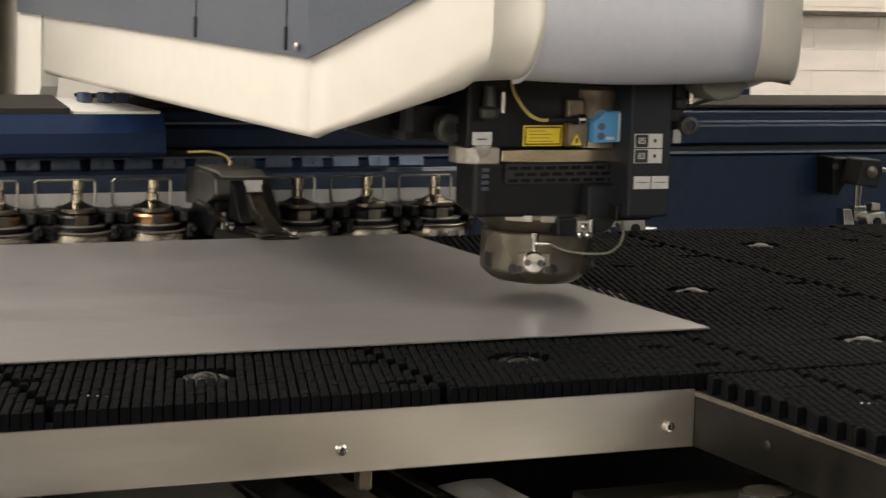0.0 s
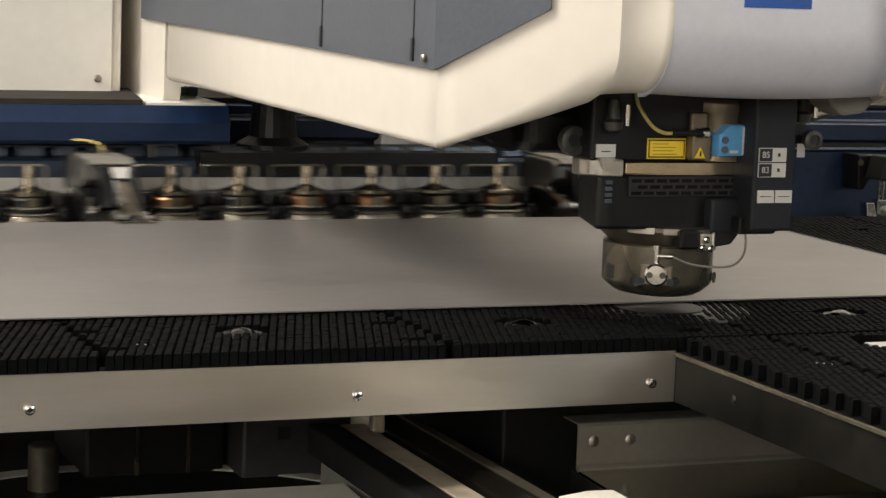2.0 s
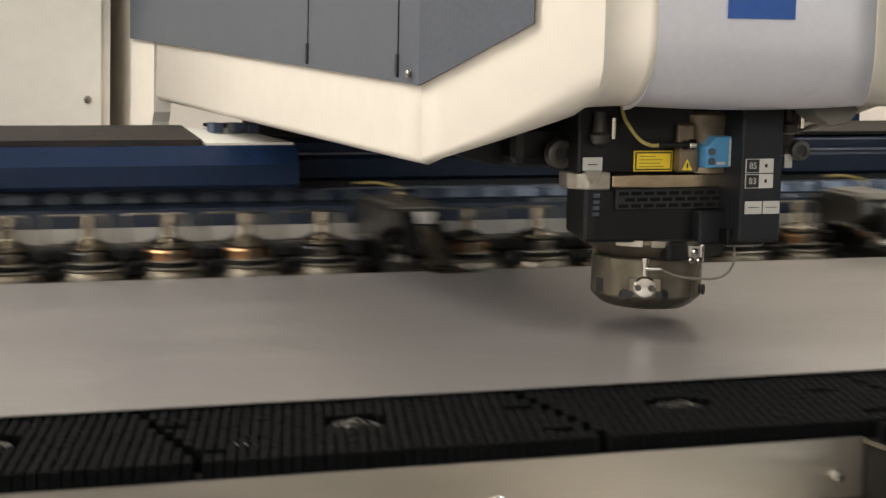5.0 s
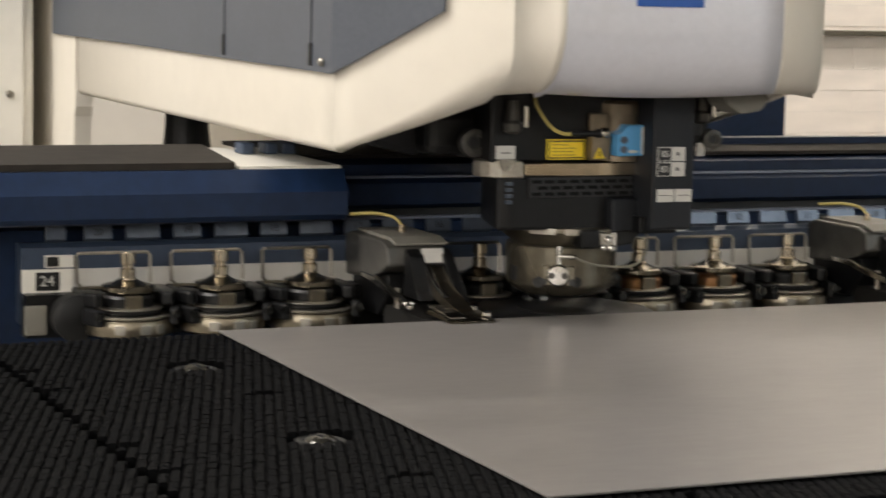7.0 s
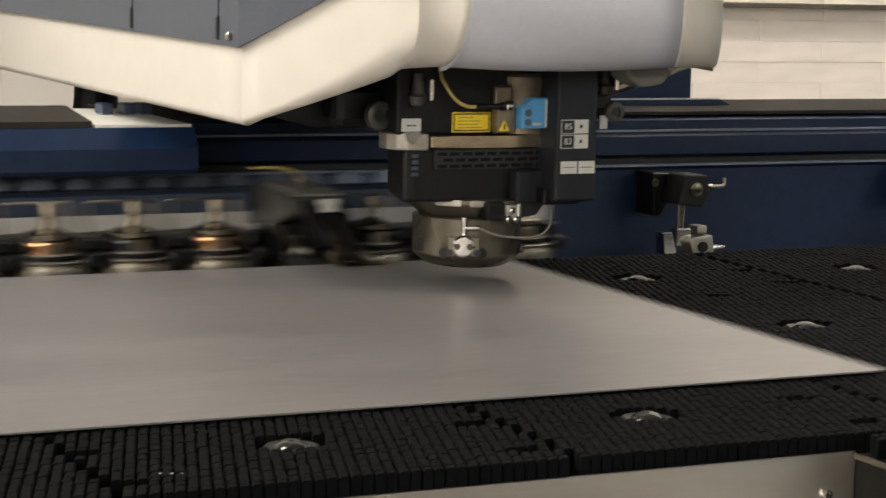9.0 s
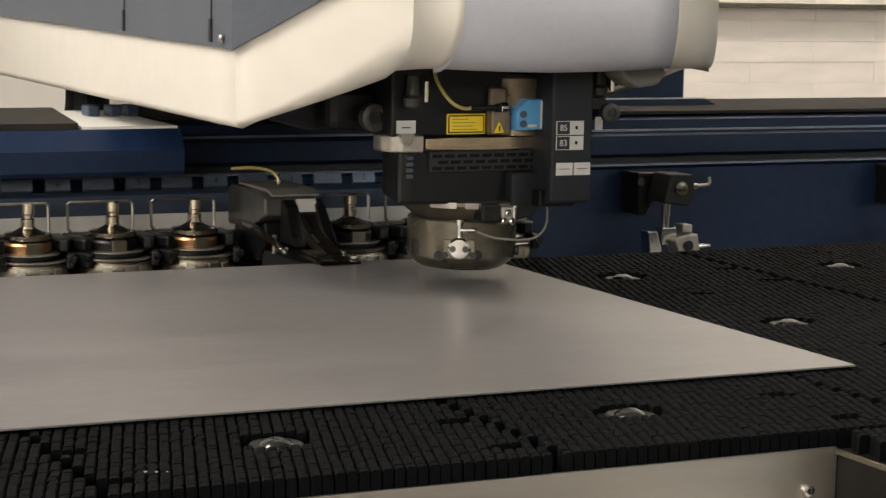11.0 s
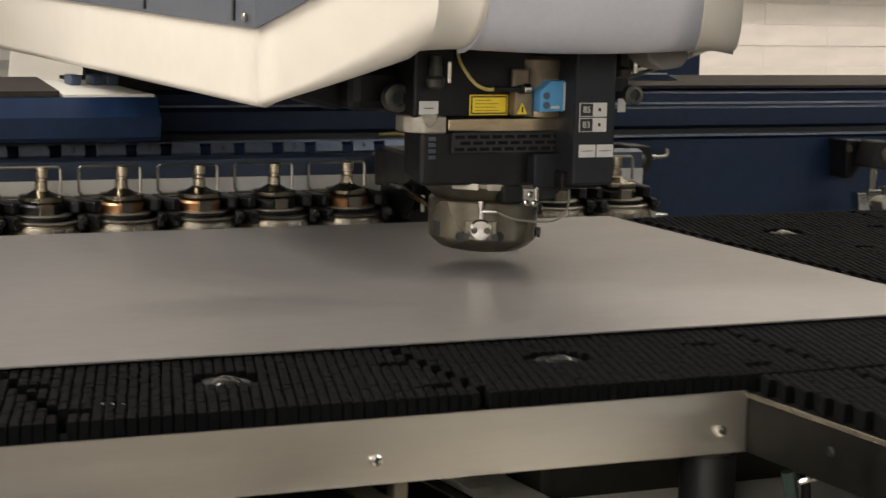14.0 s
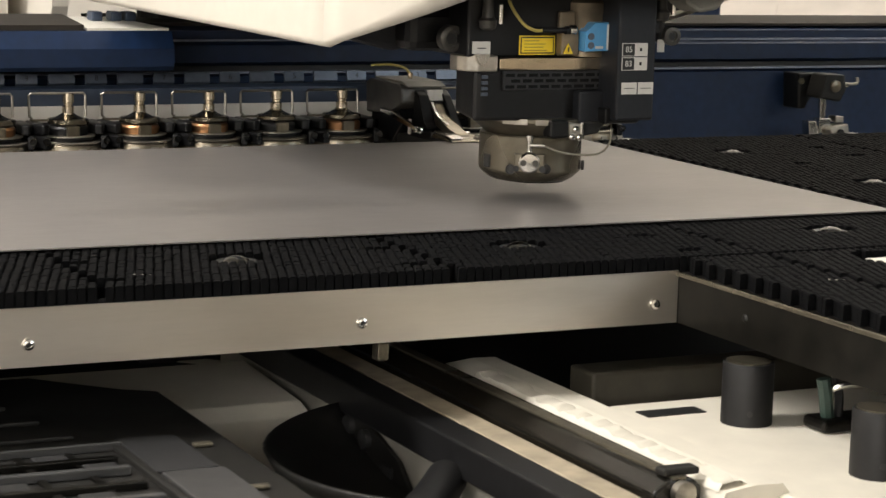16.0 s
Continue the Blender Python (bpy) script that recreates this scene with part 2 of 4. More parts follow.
FRONT = Matrix.Rotation(radians(90), 4, "X")      # a plate that faces -y

# ---------------------------------------------------------------- hall


def hall():
    fl = part("floor", boxes((-12, 12, -8.2, 8, -0.2, 0)), CONCRETE)
    tagged(fl, "grey worn concrete hall floor under the machine", "floor", kind="structure")
    wall = part("wall_back", boxes((-12, 12, 4.26, 4.5, 0, 6.2)), PLASTER)
    tagged(wall, "white painted brick wall behind the machine", "wall", kind="structure")
    for nm, r in (("wall_front", (-12, 12, -8.4, -8.2, 0, 6.2)), ("wall_west", (-12.2, -12, -8.2, 4.5, 0, 6.2)), ("wall_east", (12, 12.2, -8.2, 4.5, 0, 6.2))):
        tagged(part(nm, boxes(r), PLASTER), "plain light painted hall wall", "wall", kind="structure")
    ce = part("ceiling", boxes((-12.2, 12.2, -8.4, 4.5, 6.2, 6.4)), CEILING)
    tagged(ce, "light metal hall ceiling with added glowing panels", "ceiling", kind="structure")
    # unseen panels; the deep second one also screens the sheet from the wall wash
    for nm, r in (("rooflight", (-9.9, -2.9, -0.5, 1.1, 6.0, 6.19)), ("rooflight", (-0.1, 8.9, 1.9, 2.35, 5.25, 6.19))):
        tagged(part(nm, boxes(r), GLOW), "unseen glowing panel added under the hall ceiling", "roof light", kind="structure")
    for r in ((-10.2, -0.6, -8.19, -8.1, 2.2, 4.2), (3.2, 8.6, -8.19, -8.1, 2.5, 4.9)):
        tagged(part("window_band", boxes(r), GLOW), "wide frosted window band in the hall wall", "window", kind="structure")
    return wall


wall_back = hall()

# ---------------------------------------------------------------- machine frame with its nose


def machine_frame():
    root = thing("punch_press", "cream and silver C-shaped sheet punch press with slate side panel", "punch press", pose(0, 0, H))
    TOP = 1.15
    # plan of the cover: x, y, height of its lower edge, lower rounding
    plan = [(-0.36, 2.3, 0.245, 0.012), (-0.36, 1.45, 0.245, 0.012), (-0.36, 0.8, 0.244, 0.012), (-0.36, 0.10, 0.243, 0.012), (-0.357, 0.017, 0.243, 0.012)]
    for k in range(1, 9):
        u = k / 8
        plan.append((-0.357 + 0.170 * u, 0.017 - 0.222 * u, 0.243 + 0.089 * u, 0.012 + 0.058 * u * u))
    for k in range(1, 7):
        a = radians(52 * k / 6)
        plan.append((-0.187 + 0.061 * math.sin(a) / math.sin(radians(52)), -0.205 - 0.035 * (1 - math.cos(a)) / (1 - math.cos(radians(52))) - 0.0, 0.332 + 0.004 * k / 6, 0.070 + 0.025 * k / 6))
    n_left = len(plan)
    for k in range(0, 9):
        plan.append((-0.126 + 0.338 * k / 8, -0.24, 0.336 - 0.006 * math.sin(math.pi * k / 8), 0.095))
    n_front = len(plan)
    for k in range(0, 6):
        a = radians(15 * k)
        plan.append((0.216 + 0.098 * math.sin(a), -0.24 + 0.07 * (1 - math.cos(a)), 0.336, 0.095 - 0.007 * k))
    plan += [(0.325, -0.13, 0.332, 0.045), (0.33, 0.0, 0.304, 0.022), (0.33, 0.13, 0.276, 0.012), (0.33, 0.29, 0.243, 0.012), (0.33, 2.3, 0.243, 0.012)]
    mid = Vector((0.03, 0.55))

    def column(p, scale=1.0):
        x, y, zb, r = p
        inward = (mid - Vector((x, y))).normalized()
        if -0.2 < x < 0.31 and y < -0.15:
            inward = Vector((0.45 * min(max((x + 0.115) / 0.337, 0), 1), 1)).normalized()
        if abs(x) > 0.35 or (x > 0.32 and y > -0.14):
            inward = Vector((-math.copysign(1, x), 0))
        out = []
        for k in range(8):
            a = radians(90 * k / 7)
            inset = r * (1 - math.sin(a))
            out.append(Vector((x + inward.x * inset, y + inward.y * inset, zb + r * (1 - math.cos(a)))))
        out.append(Vector((x, y, TOP)))
        return out

    def shell(points, name, mat, label):
        bm = bmesh.new()
        cols = [[bm.verts.new(v) for v in column(p)] for p in points]
        for a, b in zip(cols, cols[1:]):
            for i in range(len(a) - 1):
                bm.faces.new((a[i], b[i], b[i + 1], a[i + 1]))
        ob = part(name, bm, mat, root, label, True)
        if sum((Vector((q.center.x, q.center.y)) - mid).dot(Vector((q.normal.x, q.normal.y))) * q.area for q in ob.data.polygons) < 0:
            ob.data.flip_normals()
        so = ob.modifiers.new("thickness", "SOLIDIFY")
        so.thickness, so.offset = 0.006, -1
        return ob

    side = plan[:5]
    shell([side[1], *side[2:]], "side_cover", CREAM, "cream painted side cover with a chevron lower edge")
    shell(plan[4:n_left], "nose_cover", CREAM, "cream painted slanted nose cover")
    shell([plan[n_left - 1]] + plan[n_left:n_front], "front_cover", SILVER, "satin silver rounded front cover")
    shell(plan[n_front - 1:], "end_cover", CREAM, "cream painted end cover of the nose")
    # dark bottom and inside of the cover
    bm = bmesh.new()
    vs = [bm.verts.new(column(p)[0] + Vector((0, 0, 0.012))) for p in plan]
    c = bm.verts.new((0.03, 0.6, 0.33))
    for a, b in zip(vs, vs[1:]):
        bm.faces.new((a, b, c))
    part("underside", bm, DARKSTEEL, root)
    # column of the C behind the throat
    bm = extrude([(1.47, 0.30), (1.47, 0.22), (1.48, 0.20), (1.50, -0.2), (1.50, -0.9), (2.3, -0.9), (2.3, TOP), (1.6, TOP), (1.47, TOP)], "x", -0.36, -0.325)
    part("column_cover", bm, CREAM, root, "cream painted column cover beside the throat")
    bm = extrude([(1.60, -0.9), (2.5, -0.9), (2.5, TOP), (1.60, TOP), (1.60, 0.35), (1.60, 0.2)], "x", 0.16, 0.32)
    part("column", bm, WHITE, root)
    bm = extrude([(0.3, 0.30), (1.60, 0.30), (1.60, TOP), (0.3, TOP)], "x", -0.3, 0.31)
    part("upper_arm", bm, CASTWHITE, root)
    # slate inlay wrapped over the side and the nose
    bm = bmesh.new()
    row = [(-0.364, 1.64, 0.362), (-0.364, 1.0, 0.360), (-0.364, 0.488, 0.357), (-0.364, 0.085, 0.355), (-0.3615, 0.015, 0.354)]
    for k in range(1, 5):
        u = 0.633 * k / 4
        row.append((-0.361 + 0.170 * u, 0.0145 - 0.222 * u - 0.001, 0.354 + 0.092 * k / 4))
    lo = [bm.verts.new(p) for p in row]
    hi = [bm.verts.new((p[0], p[1], TOP)) for p in row]
    for i in range(len(row) - 1):
        bm.faces.new((lo[i], lo[i + 1], hi[i + 1], hi[i]))
    ob = part("slate_panel", bm, SLATE, root, "slate grey side panel with hinge seams")
    so = ob.modifiers.new("thickness", "SOLIDIFY")
    so.thickness, so.offset = 0.003, 1
    for y in (0.488, 0.088):
        part("panel_seam", boxes((-0.3685, -0.3665, y - 0.0012, y + 0.0012, 0.366, TOP)), INK, root)
        part("hinge_pin", boxes((-0.371, -0.3665, y - 0.004, y + 0.004, 0.362, 0.395), bevel=0.001), INK, root)
    part("panel_screw", lathe(bmesh.new(), [(0.006, 0), (0.006, 0.004), (0.004, 0.006)], pose(-0.3665, 0.043, 0.369, 0, -90, 0), 12), WORN, root)
    part("blue_emblem", boxes((-0.022, 0.081, -0.2435, -0.2405, 0.459, 0.53)), LOGO_BLUE, root, "plain blue emblem plate on the silver cover")
    # hose bundle in the throat
    bm = lathe(bmesh.new(), [(0.075, 0.105), (0.075, 0.115), (0.05, 0.13), (0.045, 0.18), (0.045, 0.31)], pose(-0.118, 1.5, 0), 20)
    part("hose_boot", bm, RUBBER, root, "black rubber hose boot")
    part("boot_plate", boxes((-0.3, 0.35, 1.40, 1.6, 0.06, 0.105)), DARKSTEEL, root)
    # bracket casting under the right of the nose
    bm = extrude([(0.205, 0.338), (0.275, 0.338), (0.285, 0.325), (0.27, 0.308), (0.235, 0.303), (0.21, 0.318)], "y", -0.10, -0.04, 0.006)
    part("nose_bracket", bm, GREYCAST, root, "pale grey cast bracket under the nose")
    # lower die that supports the sheet under the head
    die = part("lower_die", lathe(bmesh.new(), [(0.07, -0.05), (0.07, -0.004), (0.067, -0.0005), (0.05, 0.0008), (0.03, 0.0008)], pose(0.042, 0.078, 0), 40), DARKSTEEL, root, "round steel lower die", True)
    part("die_plate", lathe(bmesh.new(), [(0.14, -0.045), (0.14, -0.004), (0.135, -0.002), (0.071, -0.002)], pose(0.042, 0.078, 0), 48), BLACK, root, "smooth black die plate", True)
    return root


press = machine_frame()

# ---------------------------------------------------------------- punching head


def plate_facing(parent, name, x0, x1, z0, z1, y, mat, t=0.0015, label=""):
    return part(name, boxes((x0, x1, y - t, y, z0, z1)), mat, parent, label)


def punching_head():
    root = thing("punching_head", "black punching head with bronze clamp ring and oily grey lower sleeve", "punching head", pose(0, 0, H))
    ax, ay = 0.042, 0.078
    at = lambda z: pose(ax, ay, z)
    # lower sleeve
    bm = lathe(bmesh.new(), [(0.045, 0.0255), (0.062, 0.0255), (0.069, 0.029), (0.079, 0.038), (0.0825, 0.042), (0.083, 0.046), (0.083, 0.0985), (0.0815, 0.1005)], pose(0.0365, ay, 0), 56)
    part("lower_sleeve", bm, OILED, root, "oily grey steel lower sleeve", True)
    part("punch_ring", lathe(bmesh.new(), [(0.03, 0.0225), (0.052, 0.0225), (0.056, 0.024), (0.057, 0.0260)], at(0), 40), BLACK, root, "", True)
    part("collar", lathe(bmesh.new(), [(0.079, 0.1008), (0.082, 0.104), (0.098, 0.117), (0.104, 0.124), (0.104, 0.1295), (0.095, 0.131)], at(0), 48), OILED, root, "flared oily steel neck", True)
    part("neck_recess", boxes((0.012, 0.044, -0.036, -0.006, 0.1025, 0.130), bevel=0.004), BLACK, root)
    for a0, a1 in ((214, 236), (243, 257)):
        bm = bmesh.new()
        n = 10
        for k in range(n):
            a, b = radians(a0 + (a1 - a0) * k / n), radians(a0 + (a1 - a0) * (k + 1) / n)
            q = [(0.1055 * math.cos(w), 0.1055 * math.sin(w)) for w in (a, b)]
            vs = [bm.verts.new((ax + x, ay + y, z)) for (x, y) in q for z in (0.1215, 0.1305)]
            bm.faces.new((vs[0], vs[2], vs[3], vs[1]))
        bmesh.ops.remove_doubles(bm, verts=bm.verts, dist=1e-5)
        ob = part("collar_band", bm, WORN, root, "worn steel band on the collar")
        so = ob.modifiers.new("thickness", "SOLIDIFY")
        so.thickness, so.offset = 0.003, 0
    # toolchanger catch at the neck
    part("collar_catch", extrude([(0.044, 0.101), (0.066, 0.098), (0.071, 0.108), (0.069, 0.124), (0.042, 0.127)], "y", -0.038, -0.004, 0.004), WORN, root, "bright steel collar catch")
    for x, z in ((0.046, 0.105), (0.059, 0.104), (0.052, 0.117)):
        part("catch_pin", lathe(bmesh.new(), [(0.005, 0), (0.005, 0.006), (0.003, 0.008)], pose(x, -0.038, z, 90, 0, 0), 12), CHROME, root)
    part("catch_spring", lathe(bmesh.new(), [(0.004, 0), (0.004, 0.024), (0.003, 0.026)], pose(0.066, -0.036, 0.101), 10), CHROME, root)
    part("catch_arm", extrude([(0.073, 0.104), (0.100, 0.108), (0.116, 0.128), (0.073, 0.128)], "y", -0.030, 0.02, 0.003), DARKSTEEL, root)
    # fitting on the sleeve, turned towards the operator
    f = Matrix.Translation((ax - 0.005, ay + 0.003, 0.060)) @ Matrix.Rotation(radians(-28), 4, "Z")
    fit = part("fitting_block", boxes((-0.024, 0.024, -0.093, -0.08, -0.016, 0.014), bevel=0.002), OILED, root)
    fit.matrix_basis = f
    part("fitting_cap", lathe(bmesh.new(), [(0.0, 0), (0.017, 0), (0.017, 0.007), (0.014, 0.010), (0.004, 0.0105)], pose(0, -0.093, 0.001, 90, 0, 0), 20), CHROME, fit, "bright steel cap", True)
    for x, z, r in ((0.0095, 0.001, 0.0048), (-0.0095, 0.001, 0.0048), (-0.021, -0.0095, 0.005), (0.021, -0.0095, 0.0055)):
        part("cap_hole", lathe(bmesh.new(), [(r, 0), (r, 0.002)], pose(x, -0.1025 if abs(x) < 0.01 else -0.0925, z, 90, 0, 0), 12), BOLTGREY if abs(x) < 0.01 else INK, fit)
    part("fitting_nipple", lathe(bmesh.new(), [(0.004, 0), (0.004, 0.022), (0.006, 0.022), (0.006, 0.03)], pose(0.0, -0.09, 0.014), 12), CHROME, fit, "", True)
    part("hose_stub", lathe(bmesh.new(), [(0.004, 0), (0.004, 0.02), (0.003, 0.024)], pose(0.0, -0.09, 0.028, 0, 90, 0), 12), CHROME, fit, "", True)
    for ang, z in ((-47, 0.048), (-10, 0.050), (53, 0.050)):
        r = Matrix.Translation((0.0365, ay + 0.004, 0)) @ Matrix.Rotation(radians(ang), 4, "Z")
        ob = part("sleeve_screw", lathe(bmesh.new(), [(0.008, 0), (0.008, 0.004), (0.005, 0.004), (0.005, 0.002)], pose(0, -0.0865, z, 90, 0, 0), 14), INK, root)
        ob.matrix_basis = r
    ob = part("sleeve_slot", boxes((-0.009, 0.009, -0.0845, -0.080, 0.046, 0.068), bevel=0.002), INK, root)
    ob.matrix_basis = Matrix.Translation((0.0365, ay, 0)) @ Matrix.Rotation(radians(-84), 4, "Z")
    part("air_hose", tube([(0.012, -0.018, 0.088), (0.035, -0.024, 0.079), (0.07, -0.022, 0.074), (0.108, -0.018, 0.074), (0.130, -0.014, 0.088), (0.137, -0.008, 0.112), (0.135, 0.0, 0.135)], 0.0018), HOSEG, root, "thin grey green air hose", True)
    # housing with grille
    bm = extrude([(-0.108, 0.004), (-0.066, 0.15), (0.0, 0.20), (0.16, 0.19), (0.19, 0.1), (0.155, -0.002), (0.04, -0.006), (-0.09, -0.002)], "z", 0.128, 0.208, 0.006)
    part("housing", bm, BLACK, root, "black ribbed head housing")
    part("apron_block", boxes((0.066, 0.130, -0.026, 0.0, 0.124, 0.175), bevel=0.004), PANELGREY, root, "dark grey apron block")
    gr = part("grille", boxes((-0.062, 0.130, -0.0085, -0.003, 0.1765, 0.2065), bevel=0.001), GRILLE, root, "charcoal grille with staggered slots")
    for row_i in range(3):
        for k in range(9):
            x = -0.058 + 0.0205 * k + (0.010 if row_i % 2 else 0)
            if x < 0.114:
                part("vent_slot", boxes((x, x + 0.0155, -0.0098, -0.0088, 0.1795 + 0.009 * row_i, 0.1845 + 0.009 * row_i)), BED, gr)
    for k in range(4):
        part("scale_mark", boxes((-0.098, -0.088, -0.0075, -0.003, 0.168 + 0.009 * k, 0.173 + 0.009 * k)), GREYLABEL, root)
    # bronze ring
    bm = extrude([(-0.128, 0.05), (-0.126, 0.026), (-0.118, 0.010), (-0.104, -0.002), (-0.072, -0.010), (-0.072, 0.05)], "z", 0.205, 0.231, 0.003)
    part("ring_lug", bm, WORN, root, "worn steel ring lug")
    bm = extrude([(-0.068, -0.006), (-0.02, -0.012), (0.05, -0.015), (0.11, -0.011), (0.148, -0.002), (0.148, 0.05), (-0.068, 0.05)], "z", 0.209, 0.2265, 0.002)
    part("clamp_ring", bm, BRASSY, root, "polished bronze clamp ring")
    part("ring_notch", extrude([(-0.112, 0.233), (-0.088, 0.233), (-0.093, 0.22), (-0.1, 0.215), (-0.107, 0.22)], "y", -0.0115, -0.0035), CHROME, root)
    # upper plate, side blocks
    part("upper_plate", boxes((-0.12, 0.20, 0.004, 0.14, 0.2275, 0.36), bevel=0.004), BLACK, root, "black upper mounting plate")
    part("upper_core", boxes((-0.22, 0.33, 0.14, 0.6, 0.235, 0.34), bevel=0.02), BLACK, root)
    part("ram_block", boxes((-0.19, -0.10, 0.07, 0.3, 0.232, 0.30), bevel=0.015), BLACK, root)
    part("guide_arm", extrude([(-0.26, 0.245), (-0.19, 0.228), (-0.165, 0.235), (-0.17, 0.275), (-0.25, 0.285)], "y", 0.12, 0.16, 0.01), PANELGREY, root)
    for x, y, z, f in ((-0.13, 0.052, 0.254, 1.0), (0.230, -0.02, 0.262, 0.72)):
        b = part("clamp_bolt", lathe(bmesh.new(), [(f * r, f * d) for r, d in ((0.021, 0), (0.021, 0.016), (0.018, 0.018), (0.012, 0.018), (0.012, 0.011), (0.001, 0.011))], pose(x, y, z, 90, 0, 0), 24), BOLTGREY, root, "dark steel socket bolt", True)
        part("bolt_socket", lathe(bmesh.new(), [(f * 0.0095, 0), (f * 0.0095, 0.001)], pose(x, y - f * 0.0112, z, 90, 0, 0), 6), INK, b)
    for x, z in ((-0.088, 0.268), (0.225, 0.282)):
        c = part("pin_cup", lathe(bmesh.new(), [(0.007, 0.002), (0.013, 0.006), (0.0145, 0.017), (0.010, 0.022), (0.008, 0.05)], pose(x - 0.002, -0.004, z), 16), BOLTGREY, root, "", True)
        part("guide_pin", lathe(bmesh.new(), [(0.004, 0), (0.004, 0.03), (0.002, 0.032)], pose(x + 0.016, -0.012, z + 0.012), 10), CHROME, c, "", True)
    # labels
    w = plate_facing(root, "warning_label", -0.030, 0.033, 0.231, 0.261, 0.0035, YELLOW, label="yellow warning label with a black frame line")
    part("label_frame", boxes((-0.0282, 0.0312, 0.0014, 0.0018, 0.2328, 0.2592)), INK, w)
    part("label_face", boxes((-0.0262, 0.0292, 0.0008, 0.0013, 0.2348, 0.2572)), YELLOW, w)
    for z, x1 in ((0.253, 0.004), (0.248, 0.016), (0.243, 0.012), (0.238, 0.018)):
        part("print_line", boxes((-0.022, x1, 0.0002, 0.0007, z - 0.0006, z + 0.0006)), PRINT, w)
    s = plate_facing(root, "small_label", -0.112, -0.081, 0.233, 0.252, 0.0035, LABEL, label="small white label")
    part("print_line", boxes((-0.104, -0.089, 0.0014, 0.0019, 0.241, 0.2425)), DARKSTEEL, s)
    plate_facing(root, "small_label", 0.207, 0.220, 0.236, 0.256, -0.022, LABEL)
    # sensor with bracket and cable
    br = part("sensor_bracket", boxes((0.034, 0.066, -0.018, 0.003, 0.231, 0.268), (0.036, 0.064, -0.007, 0.003, 0.229, 0.300), bevel=0.003), BRACKET, root, "worn grey brown sensor bracket")
    part("bracket_drum", lathe(bmesh.new(), [(0.047, 0.2285), (0.047, 0.245), (0.045, 0.250), (0.045, 0.296), (0.047, 0.299), (0.047, 0.313), (0.042, 0.318)], pose(0.099, 0.030, 0), 36), BRACKET, br, "", True)
    part("triangle_label", extrude([(0.037, 0.234), (0.054, 0.234), (0.0455, 0.250)], "y", -0.0205, -0.0183), YELLOW, br, "yellow triangular warning label")
    part("triangle_mark", boxes((0.0443, 0.0467, -0.0215, -0.0208, 0.237, 0.2445)), INK, br)
    se = part("sensor", extrude([(0.068, 0.238), (0.111, 0.239), (0.111, 0.284), (0.084, 0.284), (0.077, 0.273), (0.068, 0.270)], "y", -0.034, -0.008, 0.002), SENSOR, root, "sky blue plastic optical sensor")
    for z in (0.248, 0.262):
        part("sensor_screw", lathe(bmesh.new(), [(0.0055, 0), (0.0055, 0.002)], pose(0.0775, -0.0342, z, 90, 0, 0), 14), GREYLABEL, se)
    part("sensor_label", boxes((0.086, 0.1, -0.0352, -0.0342, 0.243, 0.247)), LABEL, se)
    part("sensor_strip", boxes((0.1060, 0.1095, -0.0352, -0.0342, 0.241, 0.281)), LABEL, se)
    part("cable_plug", lathe(bmesh.new(), [(0.0042, 0), (0.0042, 0.042), (0.0065, 0.042), (0.0065, 0.058)], pose(-0.004, -0.022, 0.271, 0, 90, 0), 14), RUBBER, se, "", True)
    part("plug_nut", lathe(bmesh.new(), [(0.0055, 0), (0.008, 0.002), (0.008, 0.011), (0.006, 0.013)], pose(0.044, -0.022, 0.272, 0, 90, 0), 14), CHROME, se)
    part("yellow_cable", tube([(-0.003, -0.022, 0.271), (-0.016, -0.021, 0.271), (-0.032, -0.017, 0.279), (-0.046, -0.01, 0.298), (-0.053, -0.002, 0.318), (-0.054, 0.002, 0.35)], 0.0027), HOSEY, root, "pale yellow sensor cable", True)
    # label panel on the right
    pn = part("control_panel", extrude([(-0.067, 0.132), (-0.067, 0.335), (0.1, 0.335), (0.1, 0.15), (0.0, 0.125)], "x", 0.109, 0.178, 0.004), PANELGREY, root, "charcoal side panel with number labels")
    part("panel_foot", extrude([(0.10, 0.125), (0.16, 0.125), (0.178, 0.15), (0.10, 0.15)], "y", -0.05, 0.05, 0.003), BLACK, root)
    for z, text in ((0.2335, "85"), (0.2112, "83")):
        lb = part("number_label", boxes((0.1155, 0.1615, -0.0685, -0.0671, z, z + 0.0205)), LABEL, pn, "white label with number " + text)
        part("number_field", boxes((0.1165, 0.1375, -0.0692, -0.0687, z + 0.001, z + 0.0195)), INK, lb)
        lettering(text, 0.013, Matrix.Translation((0.127, -0.0695, z + 0.0102)) @ FRONT, LABEL, lb)
        part("print_mark", boxes((0.147, 0.151, -0.0692, -0.0687, z + 0.008, z + 0.013)), DARKSTEEL, lb)
    for x in (0.117, 0.147):
        lb = part("blank_label", boxes((x, x + 0.0275, -0.0685, -0.0671, 0.1735, 0.192)), LABEL, pn)
        part("print_line", boxes((x + 0.004, x + 0.023, -0.0692, -0.0687, 0.1825, 0.1835)), DARKSTEEL, lb)
    return root


punching_head()

# ---------------------------------------------------------------- moving work table with brushes


